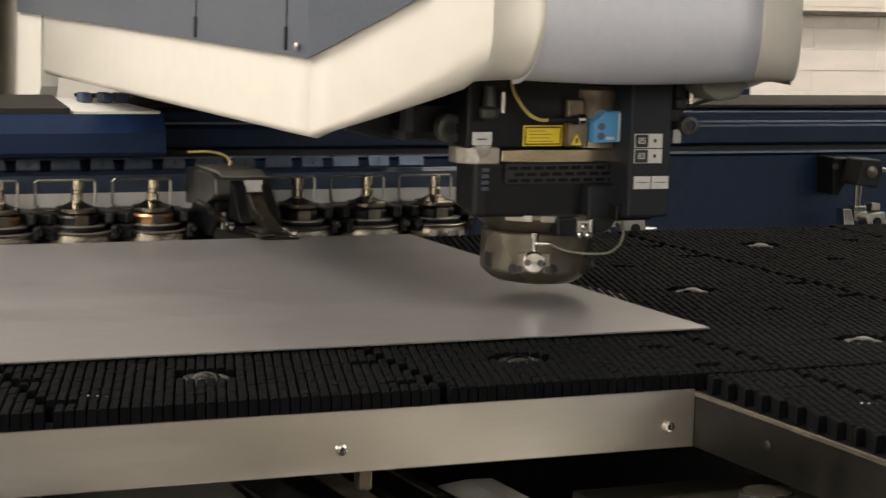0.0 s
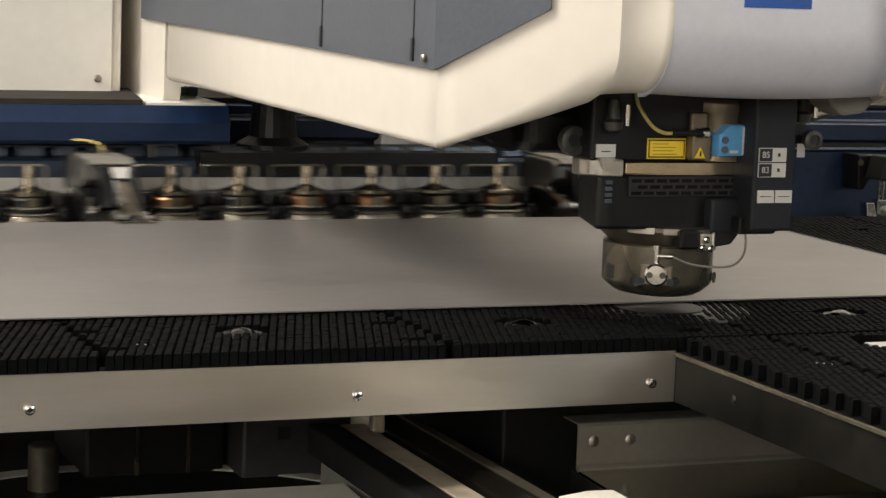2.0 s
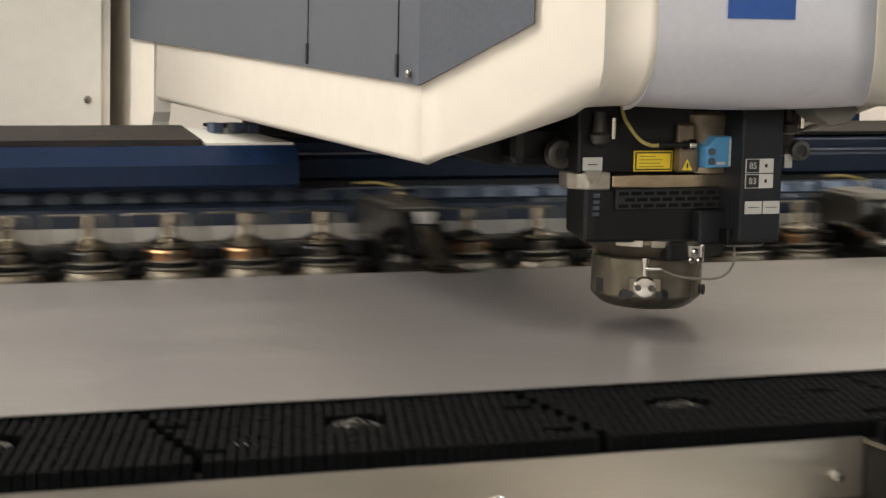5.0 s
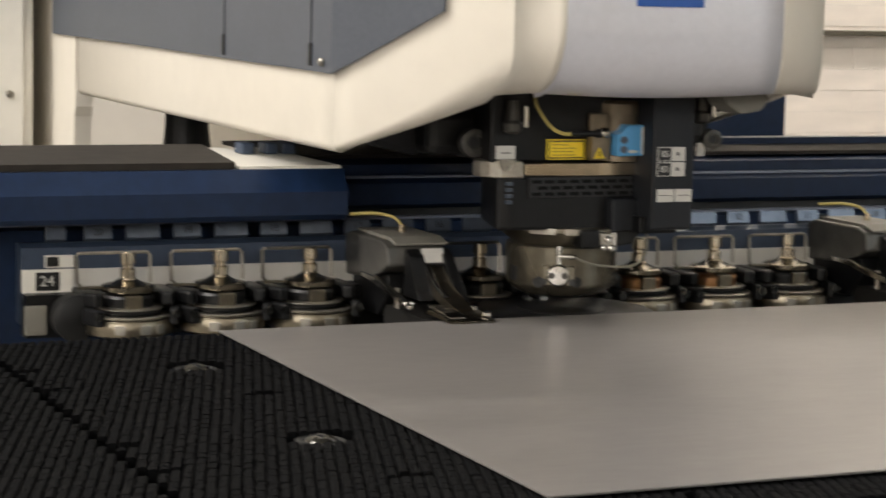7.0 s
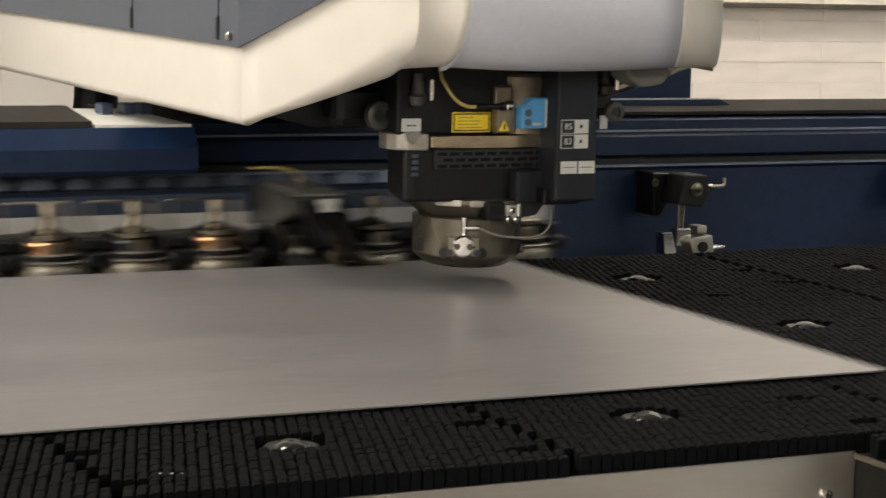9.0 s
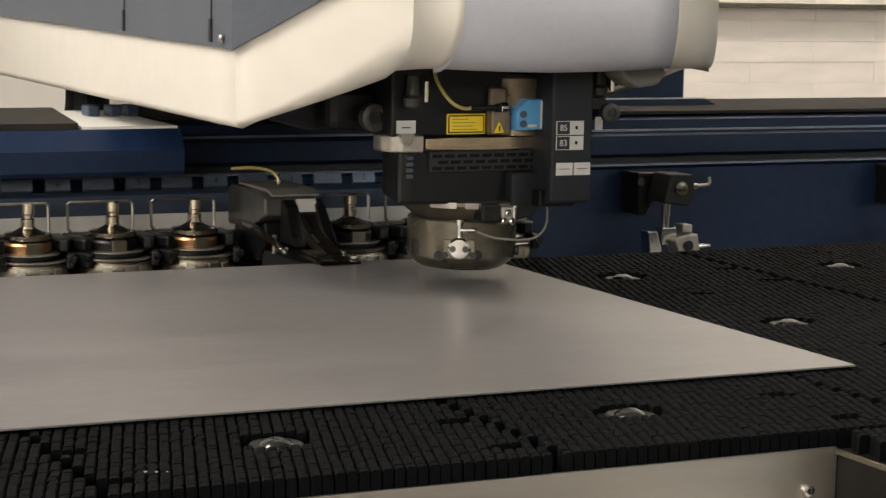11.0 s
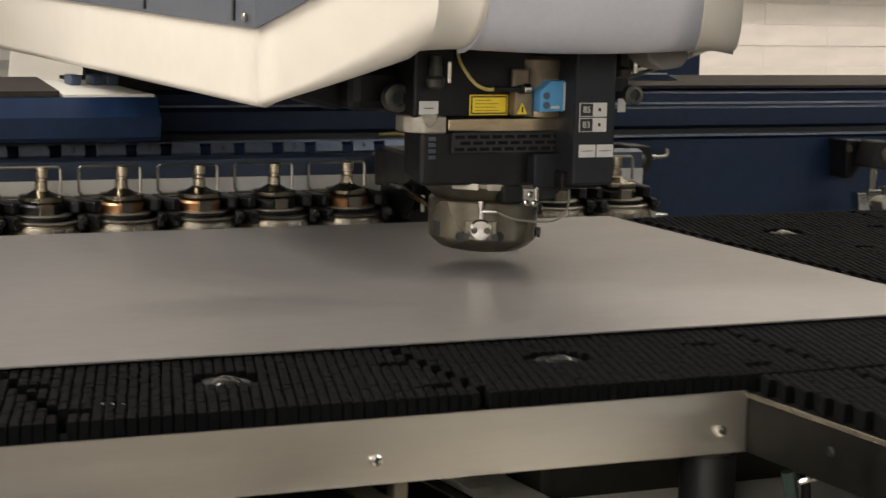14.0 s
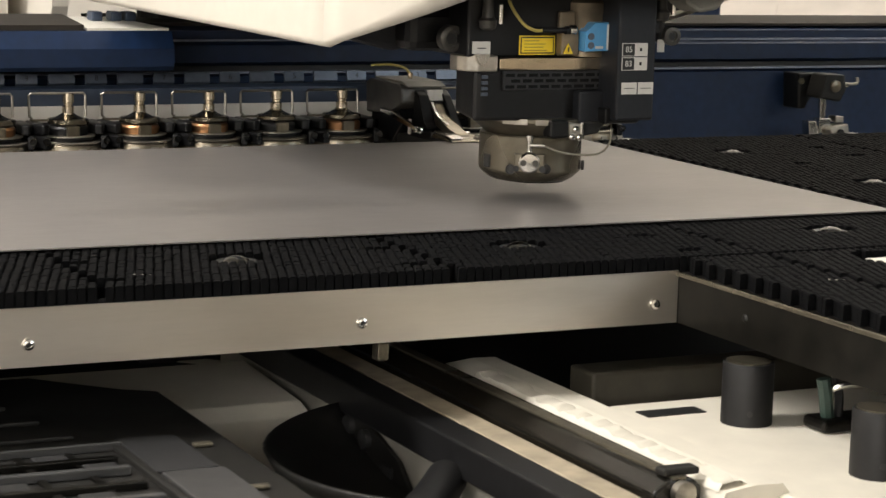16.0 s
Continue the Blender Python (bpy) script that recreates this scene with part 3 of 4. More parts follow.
def brush_mesh(x0, x1, y0, y1, holes, px=0.0125, py=0.0118, seed=1):
    """Slanting rows of stiff tufts as one mesh; holes are (x, y, rx, ry)."""
    rng = np.random.default_rng(seed)
    verts, faces = [], []
    ny, nx = int((y1 - y0) / py), int((x1 - x0) / px)
    for j in range(ny):
        for i in range(nx):
            x = x0 + 0.005 + ((i + 0.1) * px + 0.335 * j * py) % (nx * px)
            if x > x1 - 0.004:
                continue
            y = y0 + (j + 0.5) * py
            if any(((x - hx) / rx) ** 2 + ((y - hy) / ry) ** 2 < 1 for hx, hy, rx, ry in holes):
                continue
            dx, dy, dz = rng.normal(0, 0.0004, 2).tolist() + [rng.normal(0, 0.0003)]
            b = len(verts)
            for hw, hd, z, ox, oy in ((0.0056, 0.0058, -0.028, 0, 0), (0.0053, 0.0058, -0.0028 + dz, dx, dy), (0.0036, 0.0057, -0.001 + dz, dx * 1.3, dy * 1.3)):
                s = 0.335 * hd
                verts += [(x - hw + ox - s, y - hd + oy, z), (x + hw + ox - s, y - hd + oy, z), (x + hw + ox + s, y + hd + oy, z), (x - hw + ox + s, y + hd + oy, z)]
            for r in (0, 4):
                for k in range(4):
                    m = (k + 1) % 4
                    faces.append((b + r + k, b + r + m, b + r + 4 + m, b + r + 4 + k))
            faces.append((b + 8, b + 9, b + 10, b + 11))
    me = bpy.data.meshes.new("bristles")
    me.from_pydata(verts, [], faces)
    me.materials.append(BRISTLE)
    return me


ROLL_X = [-1.48, -1.06, -0.638, -0.219, 0.31, 0.73, 1.15]
ROLL_Y = [-0.262, 0.188, 0.638]


def work_table():
    root = thing("work_table", "black brush work table with ball rollers and stainless front rail", "work table", pose(0, 0, H))
    seams = [-1.82, -1.35, -0.866, -0.392, 0.075, 0.55, 1.03, 1.50, 1.98]
    holes = [(x, y, 0.040, 0.034) for x in ROLL_X for y in ROLL_Y]
    holes += [(x + 0.21, y + dy, 0.022, 0.012) for x in ROLL_X for y in ROLL_Y for dy in (0.02, -0.11)]
    holes += [(x + 0.02, y - 0.20, 0.02, 0.012) for x in ROLL_X for y in ROLL_Y]
    holes += [(0.22 + 0.03 * k, -0.50, 0.035, 0.048) for k in range(6)]
    spans = [(a + 0.0012, b - 0.0012, -0.420, 0.872) for a, b in zip(seams, seams[1:])]
    spans += [(-0.054, 0.072, -1.65, -0.426), (0.078, 0.547, -1.65, -0.426), (0.553, 1.027, -1.65, -0.426)]
    for k, (x0, x1, y0, y1) in enumerate(spans):
        bed = part("brush_panel", boxes((x0, x1, y0, y1, -0.04, -0.026)), BED, root, "dense black bristle brush panel")
        me = brush_mesh(x0, x1, y0, y1, holes, seed=k + 3)
        br = new("bristles", me)
        br.parent = bed
        tagged(br, kind="stuff")
    # ball rollers
    for x in ROLL_X:
        for y in ROLL_Y:
            if x > -0.07 and y < -0.2 and x < 0.2:
                continue
            c = part("ball_roller", lathe(bmesh.new(), [(0.030, -0.030), (0.030, -0.010), (0.028, -0.006), (0.025, -0.005), (0.0225, -0.006)], pose(x, y, 0), 28), ROLLCUP, root, "bright steel ball roller", True)
            part("ball", lathe(bmesh.new(), [(0.0005, 0.0016), (0.006, 0.001), (0.011, -0.0006), (0.015, -0.0028), (0.0185, -0.006), (0.021, -0.010), (0.022, -0.016)], pose(x, y, 0), 24), ROLLBALL, c, "", True)
    # small bright spring clips between the tufts
    for x, y in ((-0.81, -0.352), (0.03, -0.64), (-1.23, -0.352)):
        for k in range(3):
            part("spring_clip", boxes((x + 0.011 * k, x + 0.011 * k + 0.003, y - 0.004, y, -0.02, 0.001 - 0.001 * k), bevel=0.0008), CHROME, root, "small bright spring clip")
    # stainless front rail with its bolts
    rail = part("front_rail", extrude([(-0.4265, -0.020), (-0.4265, -0.0915), (-0.414, -0.0915), (-0.414, -0.0885), (-0.4235, -0.0885), (-0.4235, -0.036), (-0.404, -0.036), (-0.404, -0.033), (-0.4222, -0.033), (-0.4222, -0.020)], "x", -1.9, -0.0605), STAINLESS, root, "brushed stainless front rail")
    for x in (-0.097, -0.531, -0.962, -1.395, -1.83):
        bo = part("rail_bolt", lathe(bmesh.new(), [(0.0, 0), (0.0075, 0), (0.0075, 0.0015), (0.0064, 0.0045), (0.0038, 0.0055), (0.0038, 0.003)], pose(x, -0.4266, -0.064, 90, 0, 0), 16), CHROME, rail, "bright domed rail bolt", True)
        part("bolt_socket", lathe(bmesh.new(), [(0.0036, 0), (0.0036, 0.0005)], pose(x, -0.4298, -0.064, 90, 0, 0), 6), INK, bo)
    part("rail_stud", boxes((-0.50, -0.483, -0.41, -0.39, -0.12, -0.0905), bevel=0.003), OILED, root)
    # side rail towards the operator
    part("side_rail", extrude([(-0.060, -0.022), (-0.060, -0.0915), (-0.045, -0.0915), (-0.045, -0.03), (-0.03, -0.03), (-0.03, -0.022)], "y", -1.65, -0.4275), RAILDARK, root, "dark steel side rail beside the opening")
    part("rail_lip", boxes((-0.0645, -0.0605, -1.65, -0.4275, -0.027, -0.0205), bevel=0.001), OILED, root)
    for y in (-0.59, -1.1):
        part("rail_rivet", lathe(bmesh.new(), [(0.006, 0), (0.004, 0.003)], pose(-0.060, y, -0.055, 0, -90, 0), 12), DARKSTEEL, root)
    part("frame_tube", boxes((-1.85, 1.95, -0.40, 0.86, -0.085, -0.045)), DARKSTEEL, root)
    part("frame_tube", boxes((-0.04, 1.02, -1.62, -0.43, -0.09, -0.045)), DARKSTEEL, root)
    # white plate added for the lit pale base below an opening in the brushes
    part("lit_base_patch", boxes((0.215, 0.40, -0.525, -0.474, -0.0255, -0.008)), WHITE, root, "white plate standing in for the lit base below the brushes")
    return root


def gripper(parent, x):
    """x: place of the rod; hangs on the lower beam panel."""
    g = part("gripper", extrude([(x - 0.030, 0.02), (x - 0.012, 0.02), (x - 0.008, 0.04), (x, 0.05), (x + 0.05, 0.05), (x + 0.06, 0.10), (x - 0.034, 0.104)], "y", 1.15, 1.215, 0.004), BLACK, parent, "black loading gripper with bright steel jaws")
    part("gripper_head", extrude([(x - 0.015, 0.05), (x + 0.04, 0.042), (x + 0.056, 0.07), (x + 0.05, 0.104), (x + 0.0, 0.106)], "y", 1.085, 1.149, 0.004), DARKSTEEL, g)
    part("head_screw", lathe(bmesh.new(), [(0.014, 0), (0.014, 0.004), (0.009, 0.006)], pose(x + 0.022, 1.0845, 0.078, 90, 0, 0), 16), OILED, g, "", True)
    part("head_screw", lathe(bmesh.new(), [(0.008, 0), (0.008, 0.003)], pose(x - 0.028, 1.1495, 0.085, 90, 0, 0), 14), OILED, g)
    part("gripper_rod", lathe(bmesh.new(), [(0.0075, -0.012), (0.0075, 0.025), (0.009, 0.025), (0.009, 0.05)], pose(x, 1.10, 0), 14), CHROME, g, "", True)
    part("jaw", extrude([(x - 0.056, 0.0), (x - 0.036, 0.0), (x - 0.024, -0.036), (x - 0.026, -0.046), (x - 0.05, -0.046)], "y", 1.07, 1.10, 0.002), CHROME, g, "bright steel jaw")
    bl = part("jaw", extrude([(x + 0.004, -0.02), (x + 0.014, -0.012), (x + 0.055, -0.008), (x + 0.062, -0.043), (x + 0.016, -0.048)], "y", 1.07, 1.11, 0.003), WORN, g, "bright steel jaw block")
    part("jaw_back", boxes((x - 0.012, x + 0.02, 1.09, 1.118, -0.03, 0.003), bevel=0.002), CHROME, g)
    part("jaw_cap", boxes((x + 0.03, x + 0.052, 1.085, 1.115, -0.007, 0.008), bevel=0.002), WORN, g)
    part("jaw_screw", lathe(bmesh.new(), [(0.010, 0), (0.010, 0.004), (0.006, 0.004)], pose(x + 0.033, 1.0695, -0.03, 90, 0, 0), 16), DARKSTEEL, g)
    part("jaw_tip", lathe(bmesh.new(), [(0.005, 0), (0.005, 0.012), (0.003, 0.03)], pose(x + 0.062, 1.085, -0.034, 0, 90, 0), 12), CHROME, g, "", True)
    part("gripper_pipe", tube([(x + 0.058, 1.11, 0.078), (x + 0.072, 1.105, 0.08), (x + 0.094, 1.10, 0.083), (x + 0.098, 1.105, 0.096)], 0.0035), WORN, g, "", True)
    part("pipe_nut", lathe(bmesh.new(), [(0.006, 0), (0.006, 0.014)], pose(x + 0.06, 1.108, 0.079, 0, 90, 0), 10), CHROME, g)
    return g


def cross_beam():
    root = thing("cross_beam", "dark blue painted cross beam behind the work table", "cross beam", pose(0, 0, H))
    lower = part("lower_panel", extrude([(1.22, -0.30), (1.22, 0.112), (1.235, 0.118), (1.30, 0.118), (1.30, -0.30)], "x", -2.6, 3.4), BLUE, root, "dark blue lower beam panel")
    part("edge_strip", boxes((-2.6, 3.4, 1.218, 1.232, 0.1185, 0.1225)), EDGEBLUE, lower)
    part("rail_gap", boxes((-2.6, 3.4, 1.27, 1.34, 0.1185, 0.145)), INK, root)
    up = part("upper_panel", extrude([(1.26, 0.132), (1.24, 0.14), (1.24, 0.175), (1.25, 0.182), (1.27, 0.186), (1.27, 0.204), (1.34, 0.2115), (1.56, 0.2115), (1.56, 0.132)], "x", -0.25, 3.4), BLUE, root, "dark blue upper beam cover")
    part("light_edge", boxes((-0.25, 3.4, 1.2485, 1.258, 0.183, 0.1868)), EDGEBLUE, up)
    part("top_cover", boxes((-0.25, 3.4, 1.30, 1.62, 0.212, 0.2185)), DARKTOP, root, "dusty dark top cover of the beam")
    part("end_wedge", extrude([(0.55, 0.219), (1.085, 0.219), (1.06, 0.231), (0.55, 0.231)], "y", 1.45, 1.49), BLUE, root)
    part("wedge_edge", boxes((0.55, 1.058, 1.449, 1.453, 0.2312, 0.2338)), STRIP, root)
    # protruding cover on the left
    cv = part("left_cover", extrude([(1.14, 0.122), (1.13, 0.13), (1.13, 0.165), (1.15, 0.198), (1.52, 0.198), (1.52, 0.122)], "x", -2.6, -0.245), BLUE, root, "dark blue protruding beam cover")
    part("dusty_top", extrude([(-2.6, 1.152), (-0.42, 1.152), (-0.36, 1.51), (-2.6, 1.51)], "z", 0.1985, 0.209), DARKTOP, cv, "dusty dark cover strip")
    part("pale_corner", extrude([(-0.414, 1.152), (-0.25, 1.152), (-0.25, 1.51), (-0.355, 1.51)], "z", 0.1985, 0.203), WHITE, cv, "pale corner plate")
    for x in (-0.34, -0.30, -0.27):
        part("corner_block", boxes((x, x + 0.022, 1.36, 1.4, 0.2035, 0.222), bevel=0.003), STEELBLUE, cv)
    part("cable_tray", boxes((-0.24, 0.8, 1.35, 1.5, 0.10, 0.13)), DARKSTEEL, root)
    part("cable_chain", boxes(*[(-0.22 + 0.05 * k, -0.18 + 0.05 * k, 1.30, 1.345, 0.15, 0.175) for k in range(18)], bevel=0.003), HOSEG, root, "dull chain of cable links")
    part("beam_back", boxes((-2.6, 3.4, 1.31, 1.6, -0.9, 0.117)), BLUE, root)
    for ob in root.children:
        if ob.name.split(".")[0] in ("lower_panel", "rail_gap", "upper_panel", "top_cover", "end_wedge", "wedge_edge", "cable_tray", "cable_chain", "beam_back"):
            ob.location = (0, 0.12, -0.022)
    for x in (0.755, 1.362, 1.97):
        gripper(root, x).location = (0, 0.125, -0.013)
    return root


# ---------------------------------------------------------------- carriage: magazine, tools, clamps, sheet

CARRIED = []      # things on the carriage, with their place on it
CLAMPS = (-17, -11, -4)


def magazine():
    root = thing("tool_magazine", "blue-grey linear tool magazine rail with white strip and number plates", "tool magazine", pose(0, 0, H))
    x0, x1 = -2.975, -0.045
    part("rail_body", extrude([(1.185, -0.03), (1.185, 0.083), (1.20, 0.088), (1.215, 0.088), (1.215, -0.03)], "x", x0, x1), STEELBLUE, root, "blue-grey painted magazine rail")
    part("white_strip", boxes((x0, x1, 1.1815, 1.1845, 0.020, 0.051)), STRIP, root, "white strip along the rail")
    part("dark_base", boxes((x0, x1, 1.15, 1.184, -0.045, 0.018)), BLACK, root)
    part("number_plate", extrude([(1.196, 0.094), (1.20, 0.112), (1.205, 0.112), (1.203, 0.089)], "x", -2.935, -2.905), GREYLABEL, root)
    for k in range(40):
        x = -2.856 + 0.0692 * k
        pl = part("number_plate", extrude([(1.196, 0.094), (1.20, 0.112), (1.205, 0.112), (1.203, 0.089)], "x", x - (0.026 if k % 2 else 0.021), x + (0.026 if k % 2 else 0.021)), GREYLABEL, root)
        if k % 2 == 0 and 1 <= 20 - k // 2:
            lettering(str(20 - k // 2), 0.015, Matrix.Translation((x, 1.1972, 0.103)) @ Matrix.Rotation(radians(78), 4, "X"), DARKSTEEL, pl)
    e = part("end_plate", boxes((x0, x0 + 0.075, 1.176, 1.181, 0.008, 0.052)), WHITE, root, "white end plate with number 24")
    part("number_field", boxes((x0 + 0.02, x0 + 0.055, 1.1745, 1.1758, 0.021, 0.048)), DARKSTEEL, e)
    lettering("24", 0.022, Matrix.Translation((x0 + 0.037, 1.174, 0.0345)) @ FRONT, LABEL, e)
    sm = part("small_plate", boxes((x0 + 0.035, x0 + 0.078, 1.180, 1.1848, 0.054, 0.072)), WHITE, root)
    part("number_field", boxes((x0 + 0.037, x0 + 0.055, 1.1785, 1.1798, 0.056, 0.070)), DARKSTEEL, sm)
    part("end_bracket", boxes((x0 - 0.004, x0 + 0.03, 1.143, 1.1495, -0.04, 0.004), bevel=0.003), GREYCAST, root)
    part("end_knob", lathe(bmesh.new(), [(0.034, 0), (0.034, 0.03), (0.026, 0.034)], pose(x0 + 0.065, 1.14, -0.012, 90, 0, 0), 24), RUBBER, root, "round black end knob", True)
    CARRIED.append((root, (0, 0, 0)))
    return root


def tool_cassette(ring_mat, cap_mat, label):
    root = thing("tool_cassette", label, "punching tool", pose(0, 0, H), group="tools in the magazine")
    part("stripper_ring", lathe(bmesh.new(), [(0.050, -0.030), (0.062, -0.030), (0.066, -0.027), (0.067, -0.022), (0.067, -0.008), (0.065, -0.005), (0.058, -0.004), (0.052, -0.008)], None, 36), TOOLSTEEL, root, "worn bright steel ring", True)
    part("ring_lip", lathe(bmesh.new(), [(0.050, -0.0042), (0.0635, -0.0036), (0.0645, -0.0012), (0.061, 0.0006), (0.050, -0.0005)], None, 36), WORN, root, "", True)
    for a in (-24, 8, 30):
        ob = part("ring_flat", boxes((-0.008, 0.008, -0.0685, -0.064, -0.024, -0.010), bevel=0.001), WORN, root)
        ob.matrix_basis = pose(0, 0, 0, 0, 0, a)
    part("holder", lathe(bmesh.new(), [(0.040, 0.0002), (0.048, 0.001), (0.050, 0.004), (0.050, 0.008), (0.046, 0.010), (0.036, 0.010)], None, 32), BLACK, root, "", True)
    part("holder_rim", lathe(bmesh.new(), [(0.048, 0.0085), (0.0535, 0.0088), (0.0535, 0.0104), (0.048, 0.0112)], None, 32), WORN, root, "", True)
    part("neck", boxes((-0.014, 0.011, -0.044, -0.02, 0.008, 0.030), bevel=0.002), TOOLSTEEL, root)
    part("alignment_ring", lathe(bmesh.new(), [(0.028, 0.0090), (0.037, 0.0105), (0.039, 0.016), (0.039, 0.024), (0.036, 0.028), (0.026, 0.030)], None, 32), ring_mat, root, "turned alignment ring", True)
    part("cap", lathe(bmesh.new(), [(0.022, 0.0305), (0.038, 0.032), (0.0395, 0.034), (0.0395, 0.0400), (0.037, 0.0415), (0.026, 0.0430), (0.0135, 0.0495)], None, 32), cap_mat, root, "", True)
    part("shank", lathe(bmesh.new(), [(0.014, 0.0495), (0.0115, 0.052), (0.0115, 0.064), (0.0085, 0.066), (0.0085, 0.071), (0.0115, 0.073), (0.0115, 0.088), (0.0095, 0.090)], None, 20), SHANK, root, "bright steel tool shank", True)
    for s in (-1, 1):
        part("holder_jaw", extrude([(s * 0.066, -0.02), (s * 0.048, -0.055), (s * 0.060, -0.058), (s * 0.0705, -0.03), (s * 0.0705, 0.05), (s * 0.045, 0.05)], "z", -0.012, 0.012, 0.003), BLACK, root)
        part("fork_arm", extrude([(s * 0.044, -0.03), (s * 0.058, -0.035), (s * 0.0703, -0.01), (s * 0.0703, 0.055), (s * 0.05, 0.055)], "z", 0.0125, 0.033, 0.004), BLACK, root)
        part("jaw_screw", lathe(bmesh.new(), [(0.007, 0), (0.007, 0.004)], pose(s * 0.058, -0.057, 0.004, 90, 0, 0), 10), CHROME, root)
    part("handle", wire([(-0.064, 0.0, 0.036), (-0.076, -0.005, 0.046), (-0.078, -0.005, 0.086), (-0.074, -0.005, 0.0895), (0.028, -0.005, 0.0895), (0.032, -0.005, 0.085), (0.033, -0.005, 0.045)], 0.0026), WORN, root, "bent wire handle")
    part("handle_plate", boxes((-0.074, -0.036, -0.006, 0.004, 0.0365, 0.0405), bevel=0.001), OILED, root)
    return root


def sheet_clamp():
    root = thing("sheet_clamp", "grey steel sheet clamp with bright lever gripping the sheet edge", "clamp", pose(0, 0, H), group="clamps on the magazine")
    part("clamp_body", extrude([(0.07, 0.030), (0.07, 0.092), (0.05, 0.100), (-0.078, 0.100), (-0.100, 0.092), (-0.107, 0.064), (-0.075, 0.050), (-0.02, 0.036)], "x", -0.058, 0.036, 0.004), CLAMPGREY, root, "grey clamp body")
    part("clamp_leg", extrude([(0.07, -0.02), (0.07, 0.030), (-0.02, 0.036), (-0.075, 0.048), (-0.085, 0.020), (-0.04, -0.02)], "x", -0.046, 0.030, 0.003), BLACK, root)
    part("top_plate", extrude([(0.05, 0.1005), (-0.078, 0.1005), (-0.105, 0.0935), (-0.105, 0.097), (-0.078, 0.1045), (0.05, 0.1045)], "x", -0.045, 0.040, 0.001), GREYCAST, root, "worn pale top plate")
    part("front_cheek", extrude([(-0.104, 0.09), (-0.125, 0.080), (-0.150, 0.030), (-0.165, 0.018), (-0.10, 0.018)], "x", -0.030, -0.006, 0.003), BLACK, root)
    part("front_cheek", extrude([(-0.104, 0.09), (-0.125, 0.080), (-0.170, 0.028), (-0.20, 0.010), (-0.10, 0.018)], "x", 0.0245, 0.042, 0.003), BLACK, root)
    lb = part("clamp_label", extrude([(-0.122, 0.068), (-0.112, 0.088), (-0.115, 0.090), (-0.125, 0.070)], "x", -0.006, 0.028), LABEL, root, "pale label with dark lower edge")
    part("label_edge", extrude([(-0.124, 0.0655), (-0.122, 0.0678), (-0.1255, 0.0698), (-0.1275, 0.0675)], "x", -0.006, 0.028), INK, lb)
    part("lever", extrude([(-0.105, 0.066), (-0.128, 0.064), (-0.150, 0.044), (-0.172, 0.034), (-0.205, 0.026), (-0.240, 0.017), (-0.262, 0.0055), (-0.245, 0.0055), (-0.205, 0.013), (-0.165, 0.020), (-0.135, 0.034), (-0.105, 0.05)], "x", -0.0055, 0.024, 0.002), TOOLSTEEL, root, "worn steel clamp lever")
    # chrome strip that draws the highlight along the lever's left edge
    part("lever_highlight", extrude([(-0.130, 0.0645), (-0.152, 0.045), (-0.174, 0.035), (-0.207, 0.027), (-0.212, 0.030), (-0.176, 0.039), (-0.155, 0.049), (-0.133, 0.068)], "x", -0.007, -0.001, 0.001), CHROME, root)
    part("upper_jaw", extrude([(-0.20, 0.0055), (-0.215, 0.015), (-0.262, 0.013), (-0.292, 0.008), (-0.295, 0.0052)], "x", -0.038, 0.034, 0.002), TOOLSTEEL, root, "steel upper jaw")
    part("jaw_face", extrude([(-0.205, 0.0165), (-0.262, 0.0138), (-0.285, 0.0102), (-0.286, 0.0122), (-0.262, 0.0162), (-0.208, 0.0195)], "x", -0.034, -0.008, 0.001), CHROME, root)
    part("lower_jaw", extrude([(-0.05, -0.03), (-0.28, -0.008), (-0.29, -0.0005), (-0.05, -0.0005)], "x", -0.04, 0.035, 0.002), DARKSTEEL, root)
    part("side_link", extrude([(-0.02, 0.047), (-0.07, 0.046), (-0.12, 0.036), (-0.165, 0.030), (-0.21, 0.020), (-0.21, 0.012), (-0.165, 0.021), (-0.12, 0.027), (-0.07, 0.037), (-0.02, 0.038)], "x", -0.066, -0.059, 0.002), CHROME, root, "bright side link")
    part("link_pin", lathe(bmesh.new(), [(0.005, -0.008), (0.005, 0.008)], pose(-0.06, -0.19, 0.0195, 0, 90, 0), 12), CHROME, root)
    part("spring_rod", lathe(bmesh.new(), [(0.004, 0.0), (0.004, 0.03)], pose(-0.05, -0.13, 0.004), 10), WORN, root)
    for y, z in ((-0.275, 0.0115), (-0.225, 0.0125)):
        part("jaw_bolt", lathe(bmesh.new(), [(0.007, 0), (0.007, 0.005), (0.005, 0.006)], pose(0.029, y, z), 12), CHROME, root)
    part("hose_fitting", lathe(bmesh.new(), [(0.005, 0), (0.005, 0.008), (0.006, 0.008), (0.006, 0.013)], pose(0.0, -0.02, 0.103), 12), BRASSY, root, "", True)
    part("clamp_hose", tube([(0.0, -0.02, 0.114), (-0.010, -0.012, 0.126), (-0.035, 0.005, 0.131), (-0.07, 0.02, 0.129)], 0.0027), HOSEY, root, "short yellow air hose", True)
    return root


